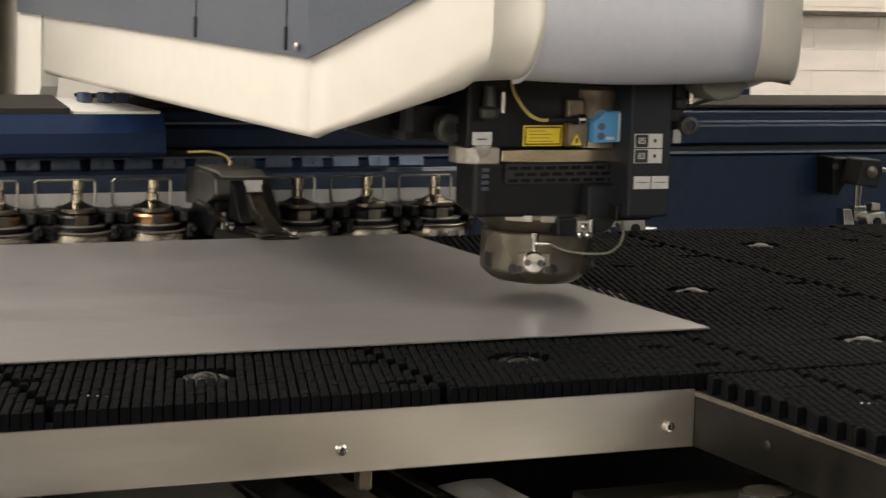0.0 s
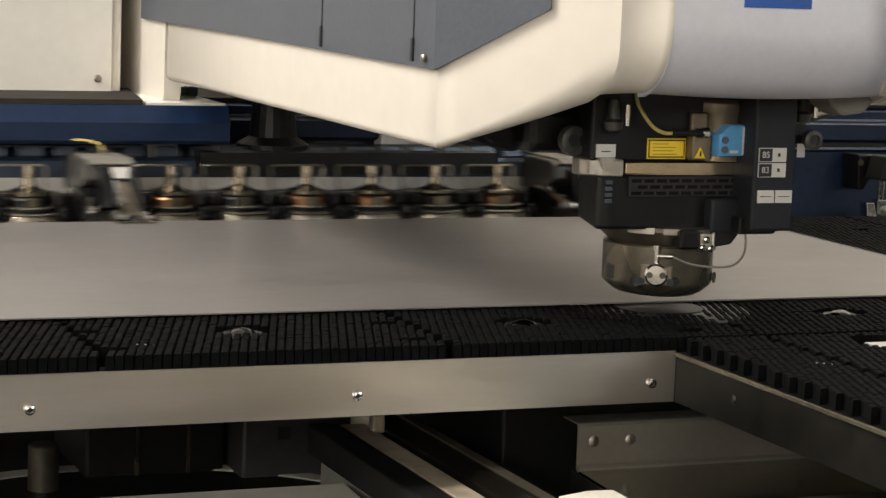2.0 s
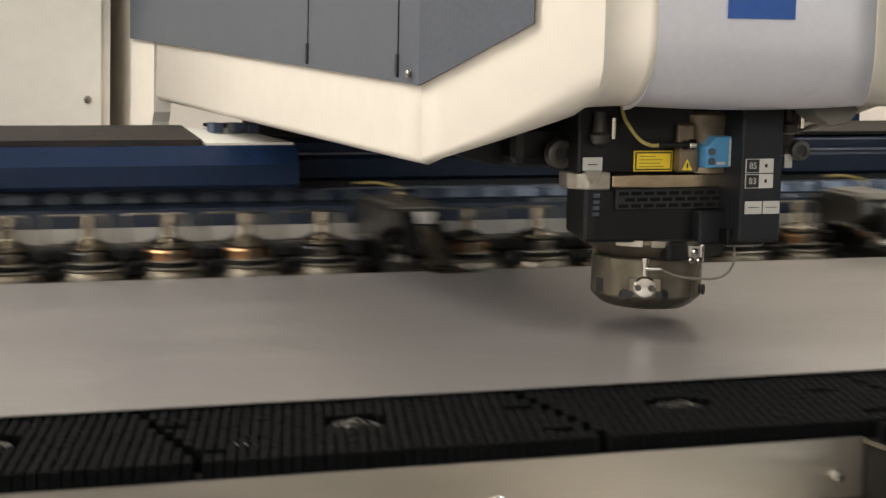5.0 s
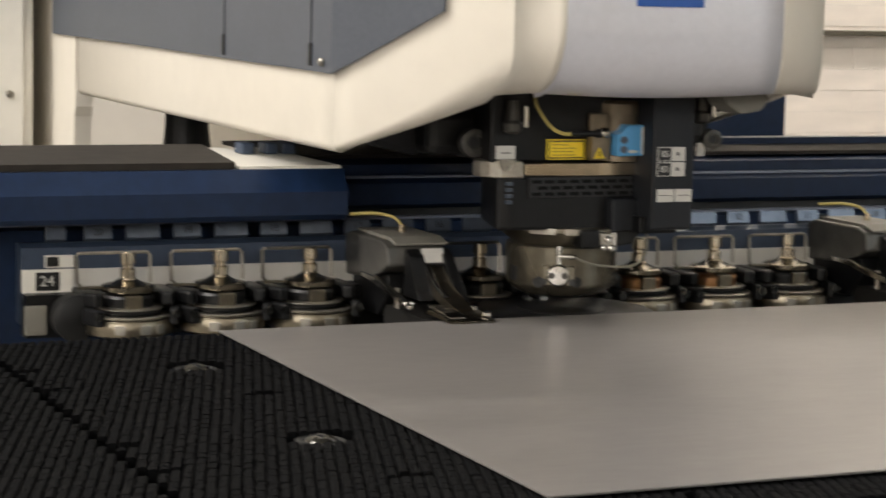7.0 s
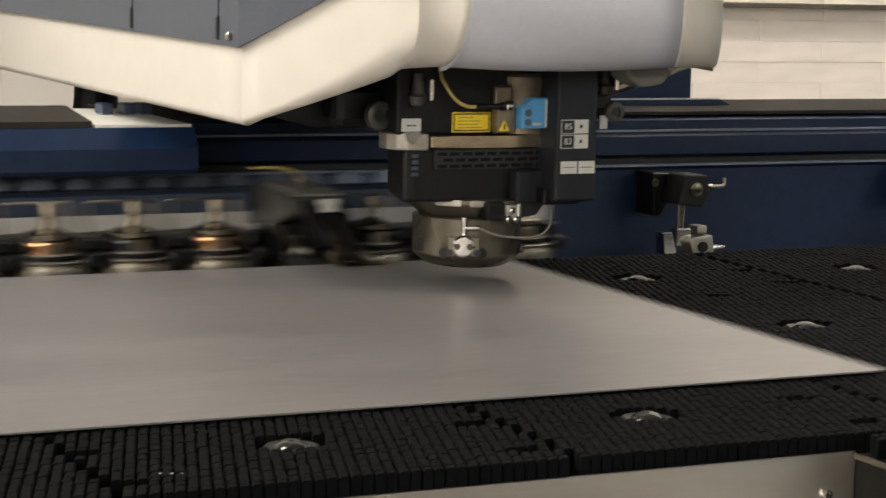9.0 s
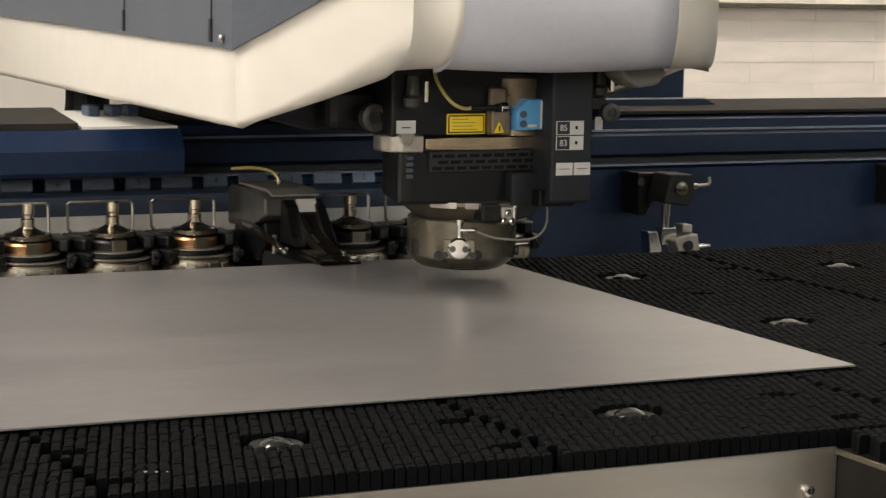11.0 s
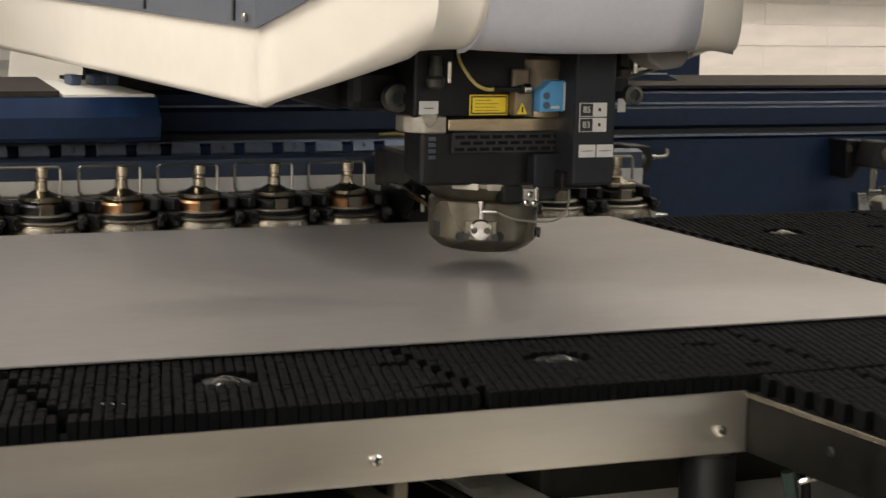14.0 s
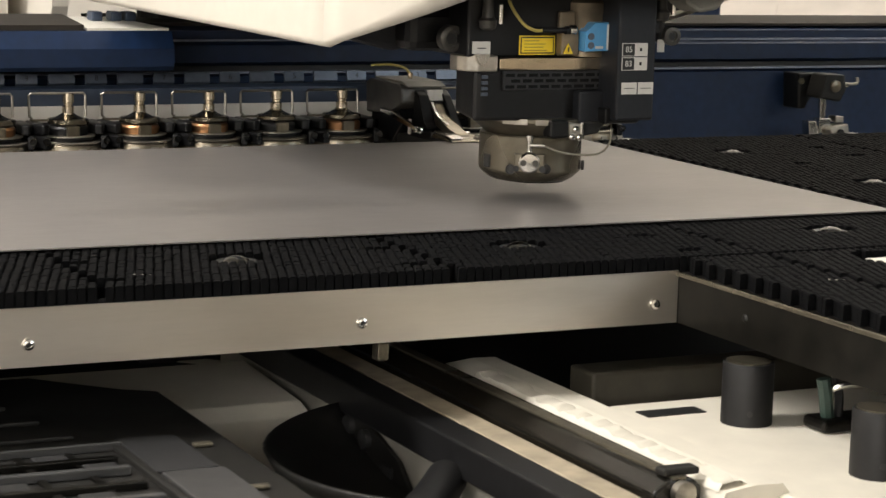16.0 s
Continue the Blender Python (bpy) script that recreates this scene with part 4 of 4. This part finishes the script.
def carriage():
    magazine()
    plain = tool_cassette(BLACK, TOOLSTEEL, "grey steel punching tool in a black holder with wire handle")
    copper = tool_cassette(COPPER, TOOLSTEEL, "punching tool with copper ring in a black holder with wire handle")
    clamp = sheet_clamp()
    used = set()
    for i in range(-20, 0):
        src = clamp if i in CLAMPS else copper if i in (-14, -13, -10, -8, -7, -5) else plain
        ob = src if src not in used else copy_thing(src, pose(0, 0, H))
        used.add(src)
        CARRIED.append((ob, (i * PITCH, TOOL_Y, 0 if src is clamp else -0.007)))
    sh = thing("metal_sheet", "bare grey steel sheet held by clamps on the brush table", "metal sheet", pose(0, 0, H))
    part("sheet", boxes((-2.776, -0.307, -0.1556, 0.862, 0.0016, 0.0041), bevel=0.0005), SHEETMETAL, sh)
    CARRIED.append((sh, (0, 0, 0)))


table = work_table()
beam = cross_beam()
carriage()

# ---------------------------------------------------------------- machine base under the table


def machine_base(root):
    """The bed of the press, under the work table."""
    part("bed", boxes((-0.60, 0.75, -1.35, 1.4, -0.9, -0.37), bevel=0.02), CASTWHITE, root, "off-white cast machine bed")
    part("right_casting", extrude([(-0.235, -1.3), (-0.205, -0.60), (-0.19, -0.567), (0.7, -0.565), (0.7, -1.3)], "z", -0.368, -0.19, 0.012), CASTWHITE, root, "bright off-white casting top")
    part("casting_slot", boxes((-0.170, -0.080, -0.652, -0.620, -0.1915, -0.1885)), INK, root)
    part("back_block", boxes((-0.198, 0.6, -0.555, -0.49, -0.366, -0.150), bevel=0.004), BOXOLIVE, root, "oily dark cross block")
    part("pale_strip", extrude([(-0.298, -0.215), (-0.208, -0.215), (-0.204, -0.19), (-0.214, -0.178), (-0.250, -0.177), (-0.292, -0.182)], "y", -1.02, -0.30), CASTWHITE, root, "pale strip along the guide rail")
    bm = bmesh.new()
    prev = None
    for k in range(60):
        y = -1.01 + 0.0105 * k
        w, h = random.uniform(0.006, 0.012), random.uniform(0.003, 0.008)
        ring = [bm.verts.new(p) for p in ((-0.295, y, -0.184), (-0.290 + random.uniform(-0.003, 0.003), y, -0.181 + h), (-0.276 + w, y, -0.179 + h), (-0.262 + w, y, -0.181))]
        if prev:
            for i in range(3):
                bm.faces.new((prev[i], prev[i + 1], ring[i + 1], ring[i]))
        prev = ring
    part("grease_bead", bm, CASTWHITE, root, "pale lumpy bead along the rail", True)
    part("guide_rail", extrude([(-0.366, -0.25), (-0.301, -0.25), (-0.301, -0.182), (-0.312, -0.172), (-0.345, -0.172), (-0.366, -0.185)], "y", -0.985, 0.22, 0.004), RAILOIL, root, "dark oily guide rail")
    part("guide_groove", boxes((-0.338, -0.322, -0.984, 0.22, -0.1725, -0.1695)), OILED, root)
    part("slide_strip", boxes((-0.413, -0.372, -1.25, 0.22, -0.24, -0.192), bevel=0.003), WORNCREAM, root, "worn brownish slide strip")
    part("guide_rail", boxes((-0.462, -0.416, -1.3, 0.22, -0.235, -0.190), bevel=0.003), RUBBER, root)
    part("rail_wall", boxes((-0.448, -0.30, -1.3, 0.2, -0.371, -0.241), bevel=0.004), GREYCAST, root)
    part("rail_stop", boxes((-0.346, -0.298, -0.975, -0.953, -0.171, -0.162), bevel=0.003), DARKSTEEL, root)
    part("stop_roller", lathe(bmesh.new(), [(0.014, -0.006), (0.014, 0.006), (0.006, 0.008)], pose(-0.330, -0.992, -0.186, 90, 0, 0), 18), WORN, root, "", True)
    for x, y in ((-0.060, -0.715), (-0.058, -0.99), (0.35, -0.715)):
        b = part("rubber_buffer", lathe(bmesh.new(), [(0.0335, -0.19), (0.0335, -0.111), (0.0325, -0.109), (0.030, -0.109)], pose(x, y, 0), 30), RUBBER, root, "black cylindrical rubber buffer", True)
        part("buffer_top", lathe(bmesh.new(), [(0.029, -0.1088), (0.029, -0.1075), (0.012, -0.1075)], pose(x, y, 0), 24), OILED, b)
        part("buffer_hole", lathe(bmesh.new(), [(0.004, 0), (0.004, 0.001)], pose(x - 0.015, y - 0.030, -0.172, 90, 0, -26), 10), INK, b)
    part("earth_cable", tube([(-0.004, -0.80, -0.118), (0.0, -0.80, -0.135), (0.012, -0.79, -0.165), (0.022, -0.785, -0.188)], 0.009), GREEN, root, "dark green cable", True)
    part("earth_cable", tube([(0.03, -0.78, -0.12), (0.034, -0.785, -0.15), (0.028, -0.79, -0.188)], 0.006), RUBBER, root, "", True)
    part("valve_pipe", tube([(0.018, -0.79, -0.135), (0.035, -0.80, -0.128), (0.055, -0.80, -0.131), (0.09, -0.79, -0.134)], 0.005), CHROME, root, "", True)
    part("cable_foot", boxes((-0.005, 0.075, -0.81, -0.76, -0.189, -0.172), bevel=0.006), RAILDARK, root)
    # turned rim and chute on the left
    part("ring_rim", lathe(bmesh.new(), [(0.425, -0.369), (0.49, -0.369), (0.49, -0.348), (0.48, -0.336), (0.445, -0.336), (0.425, -0.355)], pose(-0.70, 0.16, 0), 72), CASTWHITE, root, "pale turned base rim", True)
    part("rim_plate", lathe(bmesh.new(), [(0.424, -0.39), (0.424, -0.366), (0.01, -0.366)], pose(-0.70, 0.16, 0), 48), DARKSTEEL, root)
    part("chute_plate", extrude([(0.05, -0.238), (-0.18, -0.25), (-0.22, -0.264), (-0.85, -0.38), (-0.85, -0.5), (0.05, -0.5)], "x", -0.86, -0.463, 0.004), CASTWHITE, root, "grey-white sloping chute plate")
    cov = part("part_tray", extrude([(-1.6, -0.15), (-0.86, -0.17), (-0.80, -0.24), (-0.765, -0.28), (-0.72, -0.30), (-0.728, -1.35), (-1.6, -1.35)], "z", -0.25, -0.19, 0.003), DARKSTEEL, root, "black slotted part tray")
    for k in range(3):
        part("tray_slat", boxes((-1.30, -0.90 - 0.02 * k, -0.52 + 0.085 * k, -0.485 + 0.085 * k, -0.1895, -0.184), bevel=0.002), DARKSTEEL, cov)
    part("tray_rim", boxes((-1.30, -0.862, -0.585, -0.577, -0.1895, -0.180), bevel=0.001), DULLPLATE, cov, "worn pale tray rim")
    part("tray_rim", boxes((-0.872, -0.862, -1.30, -0.586, -0.1895, -0.182), bevel=0.001), DARKSTEEL, cov)
    for k, y in enumerate((-0.640, -0.690, -0.752, -0.815, -0.88)):
        part("tray_bar", boxes((-1.30, -0.885, y - 0.006, y + 0.006, -0.1895, -0.181 + 0.002 * (k % 2)), bevel=0.0015), DULLPLATE if k % 2 else RAILDARK, cov)
    for x in (-0.93, -0.99, -1.08, -1.17):
        part("tray_link", boxes((x - 0.005, x + 0.005, -0.99, -0.59, -0.1895, -0.186), bevel=0.001), RAILDARK, cov)
    for x, y in ((-0.955, -0.615), (-0.91, -0.665), (-1.03, -0.72), (-0.95, -0.785)):
        part("tray_pad", boxes((x - 0.02, x + 0.02, y - 0.018, y + 0.018, -0.1895, -0.185), bevel=0.002), GRILLE, cov)
    part("tray_plate", boxes((-0.858, -0.782, -0.705, -0.545, -0.1895, -0.185), bevel=0.002), GRILLE, cov, "dark grey tray plate")
    part("tray_plate", boxes((-0.855, -0.778, -1.30, -0.712, -0.1895, -0.184), bevel=0.002), DULLPLATE, cov, "dull grey tray plate")
    for x, y in ((-0.765, -0.60), (-0.77, -0.80)):
        part("tray_screw", boxes((x - 0.012, x + 0.012, y - 0.006, y + 0.006, -0.1895, -0.184), bevel=0.002), OILED, cov)
    # curved scrap scoop beside the rail
    bm = bmesh.new()
    cols = []
    for k in range(17):
        u = k / 16
        a, r = radians(236 - 144 * u), 0.235 + 0.09 * u ** 3
        cols.append([bm.verts.new((-0.425 + r * f * math.cos(a), -0.62 + r * f * math.sin(a), z)) for f, z in ((1.0, -0.226), (0.96, -0.243), (0.84, -0.266), (0.62, -0.288), (0.30, -0.302), (0.03, -0.306))])
    for c, d in zip(cols, cols[1:]):
        for i in range(5):
            bm.faces.new((c[i], d[i], d[i + 1], c[i + 1]))
    fu = part("scrap_funnel", bm, DARKSTEEL, root, "dark curved scrap scoop", True)
    so = fu.modifiers.new("thickness", "SOLIDIFY")
    so.thickness = 0.005
    part("funnel_wall", extrude([(-0.285, -0.222), (-0.38, -0.228), (-0.50, -0.262), (-0.60, -0.34), (-0.60, -0.37), (-0.285, -0.37)], "x", -0.457, -0.4505, 0.001), DARKSTEEL, fu)
    for y, z in ((-0.345, -0.248), (-0.40, -0.255)):
        part("funnel_bolt", lathe(bmesh.new(), [(0.014, 0), (0.014, 0.008), (0.009, 0.010)], pose(-0.457, y, z, 0, -90, 0), 16), INK, fu, "", True)
    part("funnel_slot", boxes((-0.4595, -0.4575, -0.485, -0.455, -0.34, -0.275)), INK, fu)
    part("scrap_hose", tube([(-0.66, -0.84, -0.275), (-0.60, -0.80, -0.262), (-0.53, -0.74, -0.250), (-0.47, -0.67, -0.240)], 0.026, 16), RUBBER, root, "black rubber scrap hose", True)
    part("control_box", boxes((-0.477, -0.29, 0.50, 0.70, -0.40, -0.16), bevel=0.006), DULLPLATE, root, "dull grey control box")
    part("box_button", boxes((-0.418, -0.396, 0.4965, 0.4995, -0.277, -0.255)), INK, root)
    part("dark_housing", boxes((-0.72, -0.49, 0.56, 0.8, -0.40, -0.16), bevel=0.006), RUBBER, root)
    for x0 in (-0.64, -0.555):
        part("housing_rod", boxes((x0, x0 + 0.006, 0.552, 0.558, -0.34, -0.16)), OILED, root)
    part("dark_deck", extrude([(-1.5, 0.30), (-1.5, 0.95), (-0.30, 0.95), (-0.27, 0.55), (-0.27, 0.26)], "z", -0.369, -0.338), DARKSTEEL, root, "dark deck plate under the table")
    part("inner_shield", boxes((-0.26, 0.6, -0.04, 0.4, -0.369, -0.11), bevel=0.004), BLACK, root)
    part("post", lathe(bmesh.new(), [(0.024, -0.37), (0.024, -0.268), (0.021, -0.265), (0.01, -0.265)], pose(-0.80, 0.5, 0), 24), OILED, root, "", True)


def chute_flap():
    root = thing("chute_flap", "stainless part chute flap that lifts beside the head", "chute flap", pose(0, 0, H - 0.25))
    part("flap_wall", extrude([(-0.05, -0.133), (-0.092, -0.133), (-0.097, -0.1345), (-0.100, -0.139), (-0.100, -0.194), (-0.0975, -0.194), (-0.0975, -0.140), (-0.095, -0.136), (-0.05, -0.135)], "x", -0.170, 0.36), FLAPSTEEL, root, "dull stainless flap wall with a rounded upper bend")
    part("flap_bead", extrude([(-0.0975, -0.1942), (-0.104, -0.1942), (-0.109, -0.197), (-0.109, -0.201), (-0.104, -0.203), (-0.0975, -0.200)], "x", -0.170, 0.36), FLAPSTEEL, root)
    part("flap_tray", extrude([(-0.109, -0.2005), (-0.46, -0.214), (-0.46, -0.217), (-0.109, -0.2035)], "x", -0.170, 0.36), TRAYSTEEL, root, "smooth mirror-like sloping tray")
    part("flap_cheek", extrude([(-0.10, -0.200), (-0.46, -0.2175), (-0.46, -0.25), (-0.10, -0.30)], "x", -0.178, -0.1755), DARKSTEEL, root)
    for x in (-0.145, -0.087, 0.2):
        part("flap_screw", lathe(bmesh.new(), [(0.008, 0), (0.008, 0.001), (0.006, 0.002), (0.003, 0.003)], pose(x, -0.1002, -0.160, 90, 0, 0), 14), WORN, root)
    return root


machine_base(press)
flap = chute_flap()

# ---------------------------------------------------------------- behind the machine


def switch_cabinet():
    root = thing("switch_cabinet", "white painted steel switch cabinet beside the machine column", "cabinet", pose(0, 0, 0))
    part("body", boxes((-1.9, -0.402, 1.66, 2.2, 0.0, 2.2), bevel=0.006), WHITE, root)
    d = part("door", boxes((-1.88, -0.425, 1.645, 1.659, 0.9 + 0.125, 2.18), bevel=0.003), WHITE, root, "white cabinet door")
    part("door_screw", lathe(bmesh.new(), [(0.008, 0), (0.008, 0.004), (0.005, 0.005)], pose(-0.455, 1.6448, 1.135, 90, 0, 0), 14), WORN, d)
    part("plinth", boxes((-1.9, -0.402, 1.63, 1.659, 0.95, 1.02), bevel=0.004), INK, root)
    return root


def far_machine():
    root = thing("blue_control_box", "dark blue painted steel control box behind the beam", "control box", pose(0, 0, 0))
    part("body", boxes((1.0, 1.787, 2.2, 2.6, 0.0, H + 0.30), bevel=0.01), BLUE, root)
    part("lid", boxes((0.99, 1.797, 2.19, 2.61, H + 0.3005, H + 0.315), bevel=0.004), BLUE, root)
    return root


switch_cabinet()
far_machine()
tagged(part("wall_ledge", boxes((-3, 12, 4.21, 4.262, H + 0.325, H + 0.345), bevel=0.004), OILED), "thin brownish ledge along the back wall", "trim", kind="structure")


def bricks():
    """Painted courses of the back wall where it shows beside the machine."""
    base = bmesh.new()
    box(base, 0.0003, 0.5997, 0, 0.02, 0.0003, 0.0817, 0.0007, 1)
    me = bpy.data.meshes.new("brick")
    base.to_mesh(me)
    base.free()
    me.materials.append(BRICKPAINT)
    for r in range(13):
        for k in range(8):
            ob = new("brick", me)
            ob.parent = wall_back
            ob.location = (1.6 + 0.6 * k + (0.3 if r % 2 else 0), 4.2575 + random.uniform(-0.0015, 0.0015), 0.44 + 0.082 * r)


bricks()

# ---------------------------------------------------------------- what moves


def motions():
    ys = [(0.0, -0.119), (0.5, -0.01), (1.0, 0.10), (1.35, 0.25), (1.5, 0.255), (2.0, 0.254), (2.25, 0.24), (2.5, 0.187), (2.8, 0.09), (3.0, 0.076), (3.5, 0.077), (4.0, 0.075), (4.2, 0.074),
          (5.2, -0.36), (6.3, -0.808), (6.5, -0.863), (7.0, -0.886), (7.2, -0.80), (7.5, -0.638), (7.7, -0.602), (8.0, -0.599), (8.5, -0.607), (9.0, -0.621), (9.2, -0.625), (10.2, -0.60), (11.3, -0.57), (11.5, -0.523),
          (12.0, -0.523), (12.5, -0.507), (13.0, -0.466), (13.5, -0.408), (14.0, -0.365), (14.5, -0.253), (15.0, -0.208), (15.5, -0.157), (16.0, -0.111)]
    xs = [(0.0, 0.435), (0.5, 0.472), (1.0, 0.434), (1.5, 0.473), (1.6, 0.53), (1.7, 0.68), (1.8, 0.84), (1.9, 0.97), (2.0, 1.048), (2.2, 1.125), (2.5, 1.137), (3.0, 1.137), (3.2, 1.12), (3.5, 1.093), (4.0, 1.086), (4.2, 1.085),
          (5.2, 1.66), (6.3, 2.241), (6.5, 2.24), (7.0, 2.239), (7.5, 2.235), (7.6, 2.19), (7.7, 2.14), (7.8, 2.108), (8.0, 2.057), (8.1, 1.95), (8.3, 1.60), (8.5, 1.225), (8.7, 0.95), (8.8, 0.78), (8.9, 0.60), (9.0, 0.49), (9.1, 0.42), (9.2, 0.401),
          (10.2, 0.46), (11.2, 0.50), (11.3, 0.63), (11.4, 0.789), (11.5, 0.819), (12.0, 0.819), (13.0, 0.818), (14.0, 0.814), (15.0, 0.812), (16.0, 0.814)]

    def value(rows, t):
        for (a, va), (b, vb) in zip(rows, rows[1:]):
            if a <= t <= b:
                return va + (vb - va) * (t - a) / (b - a)

    for ob in (table, beam):
        walk(ob, [(t, pose(0, y, H)) for t, y in ys])
    times = sorted({t for t, _ in ys} | {t for t, _ in xs})
    for ob, (ox, oy, oz) in CARRIED:
        walk(ob, [(t, pose(ox + value(xs, t), oy + value(ys, t), H + oz)) for t in times])
    walk(flap, [(0.0, pose(0, 0, H - 0.25)), (0.15, pose(0, 0, H - 0.2)), (0.35, pose(0, 0, H)), (0.5, pose(0, 0, H)), (4.2, pose(0, 0, H)), (5.0, pose(0, 0, H - 0.02)), (5.6, pose(0, 0, H - 0.25)), (16.0, pose(0, 0, H - 0.25))])


motions()
